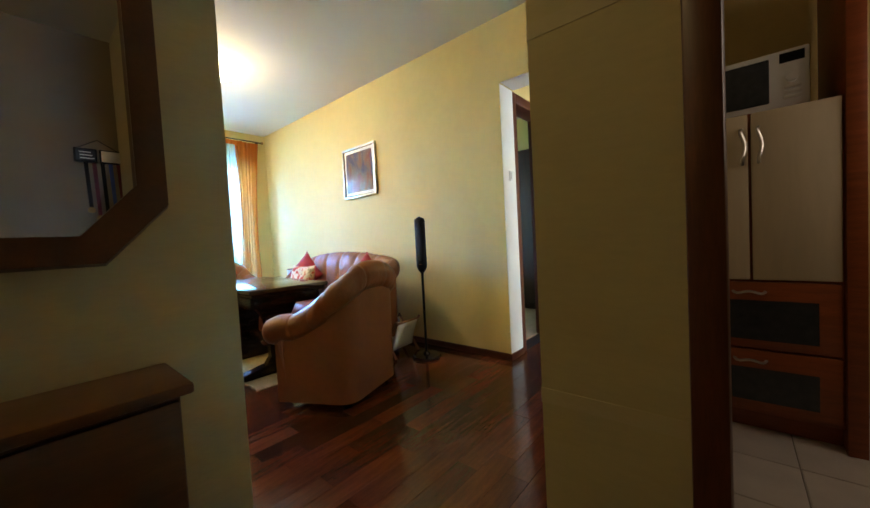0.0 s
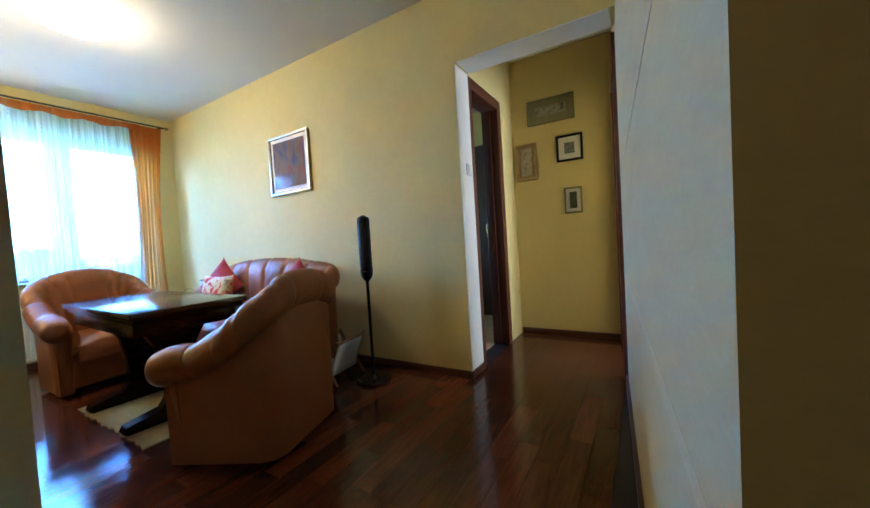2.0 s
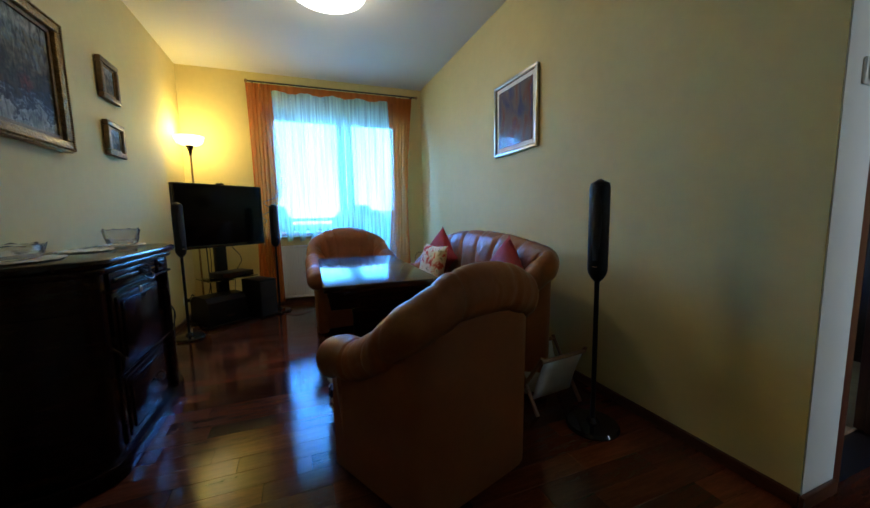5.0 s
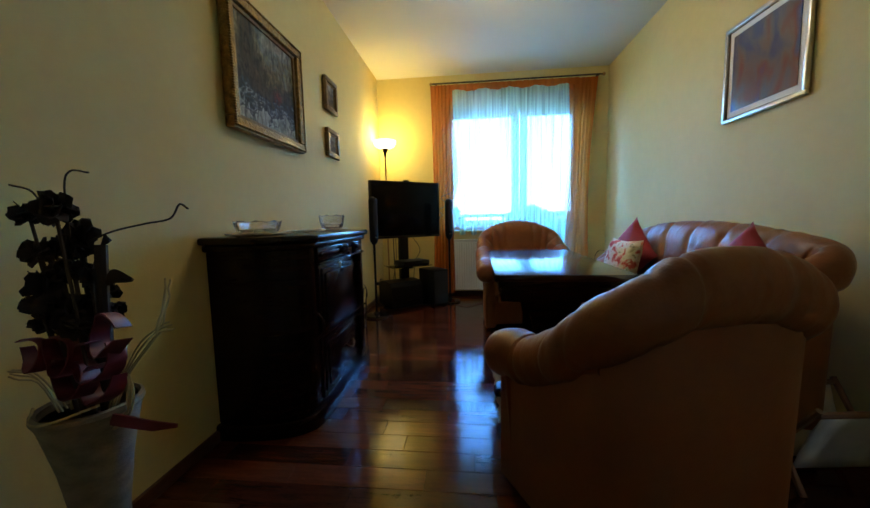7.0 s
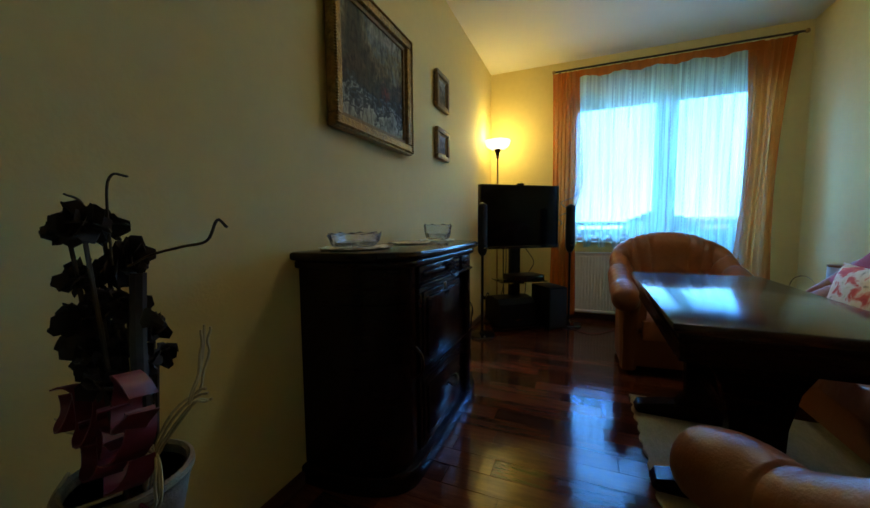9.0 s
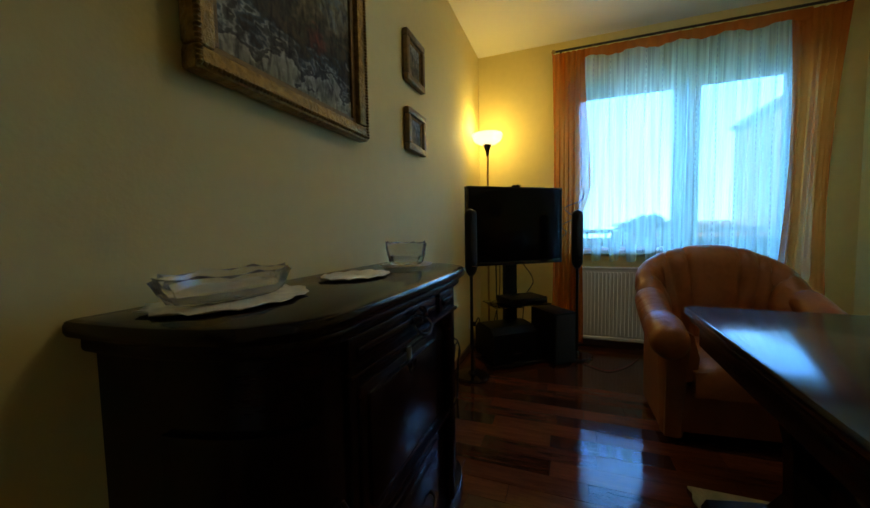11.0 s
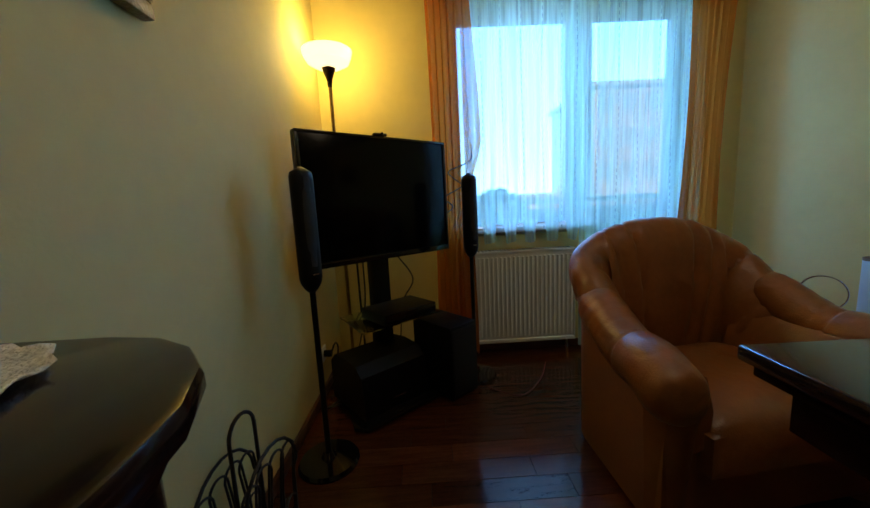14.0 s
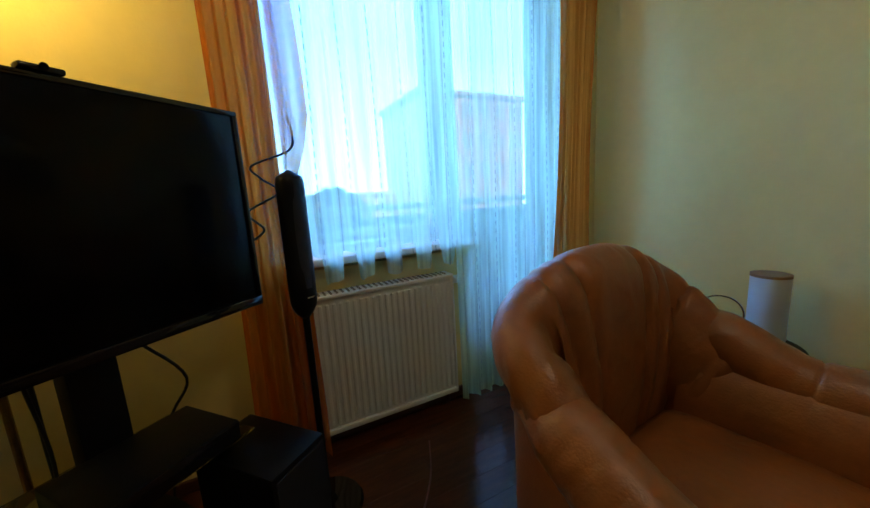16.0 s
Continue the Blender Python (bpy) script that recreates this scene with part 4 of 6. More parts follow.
    for sx in (xr + 0.08, xf - 0.08):
        for sy in (-1, 1):
            part("foot", lathe([(0.022, 0), (0.028, 0.04)], 12, at=(sx, sy * (hr - 0.06), 0)), DARKWOOD, t)
    return t


upholstered("armchair", pose(3.222, 1.60, 0, 0, 0, 197.5), 0.27, 0.35, -0.24, 0.24, 0.850, 0.485, (0.0, 0.14, 0.30, 0.38, 0.62, 0.70, 0.86, 1.0),
            "cognac leather armchair with its back to the hall", "armchair", arm_in=0.03, arch=0.085, power=2.4, reach=0.27)
upholstered("armchair", pose(1.16, 1.565, 0, 0, 0, 6), 0.335, 0.380, -0.30, 0.235, 0.900, 0.522, (0.0, 0.14, 0.30, 0.38, 0.62, 0.70, 0.86, 1.0),
            "cognac leather tub armchair beside the window", "armchair", arch=0.10, power=2.2, reach=0.27)
upholstered("sofa", pose(2.17, 2.13, 0, 0, 0, -90), 0.77, 0.77, -0.27, 0.17, 0.885, 0.50, 8,
            "cognac leather sofa with a scalloped back along the wall", "sofa", seats=2, arch=0.08, arm_in=0.06)

# cushions on the sofa
for nm, m, w, h, d, mt, lb in (
        ("floral_cushion", pose(1.80, 2.10, 0.60, -14, 0, 8), 0.36, 0.36, 0.13, FLORAL, "cream cushion printed with red flowers"),
        ("red_cushion", pose(1.69, 2.21, 0.67, -14, 44, 4), 0.36, 0.36, 0.11, RED, "dark red velvet cushion standing on its corner"),
        ("red_cushion", pose(2.70, 2.22, 0.66, -14, 42, -8), 0.34, 0.34, 0.11, RED, "dark red cushion leaning on the sofa back")):
    ob = part(nm, pillow_mesh(w, h, d), mt, sharp=80)
    ob.matrix_world = m
    tagged(ob, lb, "cushion")

# ---- table and rug ----
bm = bmesh.new()
rings = []
for i in range(41):
    x = -0.51 + 1.0 * i / 40
    e = 0.006 * math.sin(i * 1.7) + 0.004 * math.sin(i * 0.6)
    z = 0.010 + 0.002 * math.sin(i * 0.9)
    rings.append([(x, -0.44 + e, 0.0), (x, -0.44 + e, z), (x, 0.0, z + 0.001), (x, 0.44 - e, z), (x, 0.44 - e, 0.0)])
rug = part("rug", loft(rings, bm), RUGM, sharp=40)
rug.matrix_world = pose(2.25, 1.66, 0.001)
tagged(rug, "beige woven rug under the dining table", "rug")

table = thing("dining_table", pose(2.205, 1.500, 0.013, 0, 0, -1.5), "dark polished wooden table on a trestle base", "table")
part("tabletop", box(-0.585, -0.290, 0.645, 0.585, 0.290, 0.677, 0.006), TABLEWOOD, table)
part("top_edge", box(-0.565, -0.272, 0.618, 0.565, 0.272, 0.646, 0.004), DARKWOOD, table)
for s in (-1, 1):
    part("apron", box(-0.50, 0.245 * s - 0.012, 0.54, 0.50, 0.245 * s + 0.012, 0.622, 0.003), DARKWOOD, table)
    part("apron_end", box(0.49 * s - 0.012, -0.24, 0.54, 0.49 * s + 0.012, 0.24, 0.622, 0.003), DARKWOOD, table)
    x = 0.29 * s
    side = [(-0.12, 0.06), (-0.07, 0.13), (-0.075, 0.30), (-0.10, 0.42), (-0.17, 0.545), (0.17, 0.545), (0.10, 0.42), (0.075, 0.30), (0.07, 0.13), (0.12, 0.06)]
    part("pedestal", loft([[(x - 0.03, y, z) for y, z in side], [(x + 0.03, y, z) for y, z in side]]), DARKWOOD, table)
    foot = [(-0.27, 0.0), (-0.285, 0.015), (-0.27, 0.045), (-0.12, 0.075), (0.12, 0.075), (0.27, 0.045), (0.285, 0.015), (0.27, 0.0)]
    bm = loft([[(x - 0.038, y, z) for y, z in foot], [(x + 0.038, y, z) for y, z in foot]])
    part("foot", bm, DARKWOOD, table)
part("stretcher", box(-0.26, -0.02, 0.20, 0.26, 0.02, 0.26, 0.004), DARKWOOD, table)

# ---- dresser ----
dr = thing("dresser", pose(2.55, 0.004, 0), "dark carved wooden sideboard with one curved end against the wall", "sideboard")


def d_outline(off=0.0, n=14):
    pts = [(-0.635 - off, 0.0), (-0.635 - off, 0.24)]
    pts += [(-0.435 - (0.20 + off) * math.cos(a), 0.24 + (0.16 + off) * math.sin(a)) for a in [math.pi / 2 * k / 5 for k in range(1, 6)]]
    pts += [(0.22 + (0.18 + off) * math.sin(a) ** 0.8, (0.40 + off) * max(0.0, math.cos(a)) ** 0.8) for a in [math.pi / 2 * k / n for k in range(n + 1)]]
    return pts


part("plinth", prism(d_outline(0.012), 0.0, 0.075, 0.008), DARKWOOD, dr)
part("body", prism(d_outline(-0.012), 0.075, 0.835), DARKWOOD, dr)
part("cornice", prism(d_outline(0.008), 0.815, 0.845, 0.008), DARKWOOD, dr)
part("top", prism(d_outline(0.030), 0.845, 0.877, 0.010), DRESSTOP, dr)


def raised(x0, x1, z0, z1, parent, name, label=""):
    ob = part(name, box(x0, 0.384, z0, x1, 0.400, z1, 0.005), DARKWOOD, parent, label)
    part("moulding", box(x0 + 0.022, 0.398, z0 + 0.022, x1 - 0.022, 0.408, z1 - 0.022, 0.006), DARKWOOD, ob)
    part("raised_panel", box(x0 + 0.045, 0.404, z0 + 0.045, x1 - 0.045, 0.416, z1 - 0.045, 0.010), DARKWOOD, ob) if z1 - z0 > 0.15 else None
    return ob


dw = raised(-0.255, 0.205, 0.748, 0.815, dr, "top_drawer")
fl = raised(-0.255, 0.205, 0.410, 0.738, dr, "flap_door")
lw = raised(-0.255, 0.205, 0.100, 0.398, dr, "lower_drawer")
raised(-0.425, -0.290, 0.748, 0.815, dr, "corner_drawer")
part("rail_moulding", box(-0.44, 0.390, 0.735, 0.215, 0.412, 0.747, 0.004), DARKWOOD, dr)
part("rail_moulding", box(-0.44, 0.390, 0.398, 0.215, 0.410, 0.409, 0.004), DARKWOOD, dr)
for ob, z in ((dw, 0.765), (lw, 0.265)):
    part("handle", tube(curve_points([(-0.145, 0.412, z + 0.008), (-0.14, 0.430, z - 0.010), (-0.10, 0.436, z - 0.022), (-0.06, 0.430, z - 0.010), (-0.055, 0.412, z + 0.008)]), 0.004), HANDLE, ob, "dark bronze drop handle")
bm = bmesh.new()
for k in range(7):
    a = math.pi * (k / 6 * 1.5 - 0.25)
    tube(curve_points([(-0.10, 0.412, 0.786), (-0.10 + 0.022 * math.cos(a), 0.422, 0.786 + 0.016 * math.sin(a)), (-0.10 + 0.038 * math.cos(a), 0.412, 0.786 + 0.026 * math.sin(a))], 4), 0.006, 6, bm, )
part("carving", bm, HANDLE, dw, "carved bow ornament")
part("keyhole_plate", box(-0.052, 0.402, 0.690, -0.028, 0.410, 0.722, 0.003), BRASS, fl)
bm = bmesh.new()
for s in (-1, 1):
    tube(curve_points([(-0.04, 0.414, 0.675), (-0.04 + 0.014 * s, 0.418, 0.687), (-0.04 + 0.018 * s, 0.414, 0.672), (-0.04 + 0.005 * s, 0.414, 0.658)], 4), 0.004, 6, bm)
part("drop_pull", bm, HANDLE, fl)
# curved door
cd = part("curved_door", prism([q for q in d_outline(0.0)[9:19]] + [q for q in reversed(d_outline(-0.010)[9:19])], 0.10, 0.69), DARKWOOD, dr)
part("curved_drawer", prism([q for q in d_outline(0.0)[9:19]] + [q for q in reversed(d_outline(-0.010)[9:19])], 0.705, 0.815), DARKWOOD, dr)
part("handle", tube(curve_points([(0.235, 0.394, 0.52), (0.236, 0.420, 0.49), (0.236, 0.424, 0.45), (0.236, 0.416, 0.42), (0.235, 0.394, 0.40)]), 0.005), HANDLE, cd, "dark bronze pull")
bm = lathe([(0.018, 0.09), (0.022, 0.12), (0.014, 0.16), (0.02, 0.26), (0.024, 0.34), (0.014, 0.40), (0.02, 0.44), (0.016, 0.52), (0.024, 0.60), (0.012, 0.66), (0.02, 0.70), (0.02, 0.735)], 12, at=(-0.36, 0.398, 0))
part("turned_column", bm, DARKWOOD, dr)
for s in (-0.52, 0.30):
    part("foot", lathe([(0.03, 0.0), (0.035, 0.02), (0.03, 0.03)], 12, at=(s, 0.05, 0.0)), DARKWOOD, dr)


def doily(x, y, r, name="doily"):
    bm = bmesh.new()
    rings = []
    for k, rr in enumerate((0.001, 0.4, 0.75, 0.92, 1.0)):
        ring = []
        for i in range(48):
            a = 2 * math.pi * i / 48
            q = r * rr * (1 + (0.05 * math.sin(12 * a) if k >= 3 else 0))
            ring.append((q * math.cos(a) * 1.25, q * math.sin(a), 0.003 + (0.005 * abs(math.sin(6 * a)) if k == 4 else 0.0)))
        rings.append(ring)
    ob = part(name, loft(rings, bm, caps=False), DOILY, sharp=180)
    ob.matrix_world = pose(x, y, 0.879)
    ob.modifiers.new("thick", "SOLIDIFY").thickness = 0.002
    return tagged(ob, "cream crocheted doily on the sideboard", "doily", "doilies")


def crystal(x, y, r, h, label, long=1.0):
    prof_out = [(0.5, 0.0), (0.72, 0.01), (0.82, 0.12), (0.90, 0.4), (0.96, 0.75), (1.0, 1.0)]
    n = 32
    rings = []
    for k, (rr, zz) in enumerate(prof_out):
        rings.append([(r * rr * (1 + (0.05 if (i + k) % 2 else -0.03)) * math.cos(2 * math.pi * i / n), r * rr * (1 + (0.05 if (i + k) % 2 else -0.03)) * math.sin(2 * math.pi * i / n),
                       h * zz + (0.006 * math.cos(8 * 2 * math.pi * i / n) if k == 5 else 0)) for i in range(n)])
    for rr, zz in ((0.94, 0.99), (0.89, 0.75), (0.82, 0.42), (0.66, 0.16), (0.02, 0.13)):
        rings.append([(r * rr * math.cos(2 * math.pi * i / n), r * rr * math.sin(2 * math.pi * i / n), h * zz) for i in range(n)])
    rings = [[(px * long, py, pz) for px, py, pz in ring] for ring in rings]
    ob = part("crystal_bowl", loft(rings), CRYSTAL, sharp=15)
    ob.matrix_world = pose(x, y, 0.886)
    return tagged(ob, label, "glass bowl", "crystal bowls")


doily(2.78, 0.15, 0.125), doily(2.39, 0.18, 0.095), doily(2.05, 0.19, 0.095)
crystal(2.78, 0.145, 0.072, 0.052, "oblong low cut crystal dish on a doily", 1.95)
crystal(2.05, 0.19, 0.078, 0.085, "tall cut crystal bowl on a doily")

# ---- pictures ----
def framed(name, m, w, h, border, depth, frame_m, picture_m, label, mount=0.0, mount_m=None, inner=0.0, inner_m=None, glazed=False):
    """A picture that hangs in its local x-z plane and faces its local -y."""
    t = thing(name, m, label, "picture")
    for x0, x1, z0, z1, nm in ((-w / 2, w / 2, h / 2 - border, h / 2, "frame_top"), (-w / 2, w / 2, -h / 2, -h / 2 + border, "frame_bottom"),
                               (-w / 2, -w / 2 + border, -h / 2 + border, h / 2 - border, "frame_side"), (w / 2 - border, w / 2, -h / 2 + border, h / 2 - border, "frame_side")):
        part(nm, box(x0, -depth, z0, x1, -0.002, z1, min(border, depth) * 0.22), frame_m, t)
    if inner:
        b = border + inner
        for x0, x1, z0, z1 in ((-w / 2 + border, w / 2 - border, h / 2 - b, h / 2 - border), (-w / 2 + border, w / 2 - border, -h / 2 + border, -h / 2 + b),
                               (-w / 2 + border, -w / 2 + b, -h / 2 + b, h / 2 - b), (w / 2 - b, w / 2 - border, -h / 2 + b, h / 2 - b)):
            part("inner_frame", box(x0, -depth * 0.6, z0, x1, -0.002, z1, 0.002), inner_m, t)
        border = b
    part("backing", box(-w / 2 + border, -depth * 0.35, -h / 2 + border, w / 2 - border, -0.002, h / 2 - border), mount_m or picture_m, t)
    part("picture", box(-w / 2 + border + mount, -depth * 0.35 - 0.004, -h / 2 + border + mount, w / 2 - border - mount, -depth * 0.35 - 0.001, h / 2 - border - mount), picture_m, t)
    if glazed:
        part("glazing", box(-w / 2 + border, -depth * 0.35 - 0.009, -h / 2 + border, w / 2 - border, -depth * 0.35 - 0.006, h / 2 - border), PANE, t).visible_shadow = False
    return t


big = framed("large_painting", pose(2.415, 0.002, 1.680, 0, 0, 180), 0.69, 0.63, 0.055, 0.05, GILT, PAINT_BIG, "large dark landscape oil painting in a carved gilt frame", inner=0.02, inner_m=GILT_DARK)
for z in (0.300, -0.300):
    bm = bmesh.new()
    for i in range(60):
        x = -0.335 + 0.67 * i / 59
        lathe([(0.0, -0.007), (0.006, -0.004), (0.008, 0.0), (0.006, 0.004), (0.0, 0.007)], 6, bm, (x, -0.051, z))
    part("carving", bm, GILT, big)["kind"] = "stuff"
for x in (0.335, -0.335):
    bm = bmesh.new()
    for i in range(52):
        z = -0.29 + 0.58 * i / 51
        lathe([(0.0, -0.006), (0.007, -0.003), (0.009, 0.0), (0.007, 0.003), (0.0, 0.006)], 6, bm, (x, -0.050, z))
    part("carving", bm, GILT, big)["kind"] = "stuff"
framed("small_painting", pose(1.537, 0.002, 1.900, 0, 0, 180), 0.232, 0.25, 0.035, 0.035, GILT_DARK, PAINT_SMALL, "small painting in a brown gilt frame", inner=0.012, inner_m=GILT)
framed("small_painting", pose(1.537, 0.002, 1.538, 0, 0, 180), 0.230, 0.216, 0.035, 0.035, GILT_DARK, PAINT_SMALL, "small landscape painting in a brown gilt frame", inner=0.012, inner_m=GILT)
framed("abstract_picture", pose(2.172, W - 0.002, 1.736), 0.55, 0.54, 0.022, 0.025, SILVER, PAINT_ABSTRACT, "abstract print in a silver frame behind glass", 0.032, PAPER, 0.006, GILT_DARK, True)
framed("print_picture", pose(4.225, 3.888, 2.075), 0.42, 0.225, 0.012, 0.02, OLIVE, blotches("pale_figure_print", ((0.10, 0.10, 0.06), (0.34, 0.33, 0.26), (0.12, 0.12, 0.08)), 14), "wide olive print on the hall wall", 0.06, OLIVE)
framed("photo_picture", pose(4.378, 3.888, 1.705), 0.225, 0.235, 0.02, 0.02, BLACK, blotches("dark_photo", ((0.03, 0.03, 0.03), (0.2, 0.2, 0.19), (0.06, 0.06, 0.06)), 20), "small photograph in a black frame with white mount", 0.05, PAPER)
framed("sketch_picture", pose(3.99, 3.888, 1.635), 0.195, 0.345, 0.025, 0.02, OCHRE, blotches("ochre_sketch", ((0.30, 0.20, 0.10), (0.46, 0.40, 0.30), (0.2, 0.12, 0.06)), 16), "tall sketch in an ochre wooden frame", 0.02, OCHRE)
framed("leaf_picture", pose(4.392, 3.888, 1.238), 0.15, 0.235, 0.014, 0.02, OLIVE, mat("dark_print", (0.05, 0.06, 0.03), 0.5, scale=30, vary=0.4), "small dark print in a pale frame", 0.03, PAPER)

# ---- ceiling lamp ----
cl = thing("ceiling_lamp", pose(1.80, 1.38, H), "round lit opal glass ceiling lamp", "ceiling lamp")
part("base_ring", lathe([(0.23, -0.03), (0.235, -0.015), (0.235, 0.0), (0.10, 0.0)], 40), WHITE, cl)
part("shade", lathe([(0.225, -0.028), (0.26, -0.04), (0.255, -0.06), (0.21, -0.085), (0.13, -0.105), (0.05, -0.112), (0.0, -0.113)], 40), OPAL, cl, "glowing opal glass dome").visible_shadow = False

# ---- floor lamp ----
fl = thing("floor_lamp", pose(0.30, 0.142, 0), "tall uplight floor lamp with a lit glass bowl", "floor lamp")
part("base", lathe([(0.12, 0.0), (0.12, 0.018), (0.05, 0.03), (0.012, 0.045)], 30), BRASS, fl)
part("pole", tube([(0, 0, 0.03), (0, 0, 1.66)], 0.009, 10), BRASS, fl)
part("collar", lathe([(0.010, 1.64), (0.016, 1.68), (0.036, 1.735), (0.03, 1.74), (0.008, 1.70)], 20), DARKWOOD, fl)
part("bowl", lathe([(0.03, 1.735), (0.070, 1.742), (0.106, 1.763), (0.121, 1.796), (0.126, 1.820), (0.121, 1.820), (0.114, 1.797), (0.099, 1.769), (0.065, 1.750), (0.02, 1.744)], 32), BOWL, fl, "lit frosted glass bowl").visible_shadow = False

# ---- television and its stand ----
tv = thing("television", pose(0.486, 0.405, 0.740, 0, 0, 38.7), "black flat television switched off on its stand", "television")
part("housing", box(-0.045, -0.42, 0.0, 0.0, 0.42, 0.605, 0.006), BLACK, tv)
part("screen", box(0.0, -0.405, 0.03, 0.004, 0.405, 0.592, 0.001), SCREEN, tv)
for a in ((-0.42, 0.42, 0.592, 0.605), (-0.42, 0.42, 0.0, 0.028)):
    part("bezel", box(0.0, a[0], a[2], 0.008, a[1], a[3], 0.002), GLOSSBLACK, tv)
for s in (-1, 1):
    part("bezel", box(0.0, 0.412 * s - 0.008, 0.028, 0.008, 0.412 * s + 0.008, 0.592, 0.002), GLOSSBLACK, tv)
wc = thing("webcam", pose(0.489, 0.407, 1.346, 0, 0, 38.7), "small black webcam on the television", "webcam")
part("body", box(-0.02, -0.035, 0.0, 0.012, 0.035, 0.013, 0.005), GLOSSBLACK, wc)
part("lens", tube([(0.014, 0, 0.009), (0.019, 0, 0.009)], 0.007, 12), SCREEN, wc)

st = thing("television_stand", pose(0.486, 0.405, 0, 0, 0, 38.7), "black column television stand with glass shelves", "television stand")
part("column", box(-0.14, -0.05, 0.03, -0.075, 0.05, 1.0, 0.006), BLACK, st)
part("mount_plate", box(-0.075, -0.13, 0.86, -0.046, 0.13, 1.15, 0.004), BLACK, st)
part("base_plate", prism([(-0.26, -0.20), (-0.26, 0.20), (0.16, 0.34), (0.21, 0.0 + 0.30), (0.21, -0.30), (0.16, -0.34)], 0.012, 0.032, 0.004), GLOSSBLACK, st)
part("shelf", prism([(-0.20, -0.20), (-0.20, 0.20), (0.12, 0.24), (0.12, -0.24)], 0.425, 0.433, 0.002), SHELFGLASS, st, "glass shelf")
part("shelf_arm", box(-0.10, -0.03, 0.405, 0.06, 0.03, 0.424, 0.003), BLACK, st)
for s in (-1, 1):
    for x in (-0.2, 0.15):
        part("foot", lathe([(0.02, 0.0), (0.02, 0.012)], 12, at=(x, 0.17 * s, 0)), CHROME, st)
sb = thing("set_top_box", pose(0.50, 0.45, 0.4345, 0, 0, 39.5), "flat black receiver box on the glass shelf", "receiver")
part("case", box(-0.12, -0.16, 0.006, 0.10, 0.16, 0.060, 0.004), BLACK, sb)
part("front", box(0.10, -0.155, 0.010, 0.104, 0.155, 0.056, 0.001), GLOSSBLACK, sb)
for s in (-1, 1):
    part("foot", lathe([(0.012, 0), (0.012, 0.007)], 10, at=(0.07, 0.12 * s, 0)), BLACK, sb)
    part("foot", lathe([(0.012, 0), (0.012, 0.007)], 10, at=(-0.09, 0.12 * s, 0)), BLACK, sb)
cb = thing("amplifier", pose(0.56, 0.36, 0.0325, 0, 0, 39.5), "black rounded home cinema amplifier on the stand's base", "amplifier")
prof = [(-0.20, 0.0), (-0.20, 0.20), (-0.15, 0.245), (-0.05, 0.255), (0.06, 0.245), (0.11, 0.20), (0.125, 0.09), (0.125, 0.0)]
part("case", loft([[(x, y, z) for x, z in prof] for y in (-0.20, 0.17)]), BLACK, cb)
part("display", box(0.121, -0.04, 0.05, 0.127, 0.03, 0.058), CHROME, cb)
sub = thing("subwoofer", pose(0.455, 0.675, 0, 0, 0, 39.5), "black box subwoofer on the floor", "loudspeaker")
part("cabinet", box(-0.15, -0.095, 0.015, 0.15, 0.095, 0.395, 0.006), BLACK, sub)
part("grille", box(0.15, -0.085, 0.03, 0.156, 0.085, 0.38, 0.003), GRILLE, sub)
for sx in (-1, 1):
    for sy in (-1, 1):
        part("foot", lathe([(0.013, 0), (0.013, 0.016)], 10, at=(0.12 * sx, 0.07 * sy, 0)), BLACK, sub)


def speaker(x, y, rz, label):
    t = thing("tower_speaker", pose(x, y, 0, 0, 0, rz), label, "loudspeaker", "tower speakers")
    part("base", lathe([(0.0, 0), (0.118, 0.0), (0.120, 0.008), (0.112, 0.020), (0.03, 0.026), (0.018, 0.05)], 36), GLOSSBLACK, t)
    part("pole", tube([(0, 0, 0.03), (0, 0, 0.72)], 0.011, 12), BLACK, t)
    rings = []
    for k in range(25):
        v = k / 24
        z = 0.70 + 0.46 * v
        w = 0.044 * (1 - (1 - min(1, v / 0.14)) ** 2.2 * 0.72) * (math.sqrt(max(0.02, 1 - max(0, (v - 0.93) / 0.07) ** 2)))
        d = 0.8 * w
        rings.append([(d * math.cos(a) + 0.0, w * math.sin(a), z) for a in [2 * math.pi * i / 20 for i in range(20)]])
    part("cabinet", loft(rings), BLACK, t, sharp=60)
    bm = bmesh.new()
    rings = []
    for k in range(13):
        v = k / 12
        z = 0.80 + 0.335 * v
        rings.append([(0.0365 * math.cos(a), 0.040 * math.sin(a) * math.sin(math.pi * (0.12 + 0.76 * v)) ** 0.25, z) for a in [-1.1 + 2.2 * i / 8 for i in range(9)]])
    part("grille", loft(rings, bm, closed=False, caps=False), GRILLE, t, sharp=80)
    part("badge", box(0.0335, -0.012, 0.77, 0.036, 0.012, 0.774), CHROME, t)
    return t


speaker(3.262, 2.36, -65, "slim black tower speaker near the sofa")
speaker(0.350, 0.852, 30, "slim black tower speaker before the radiator")
speaker(0.982, 0.168, 50, "slim black tower speaker beside the wall")

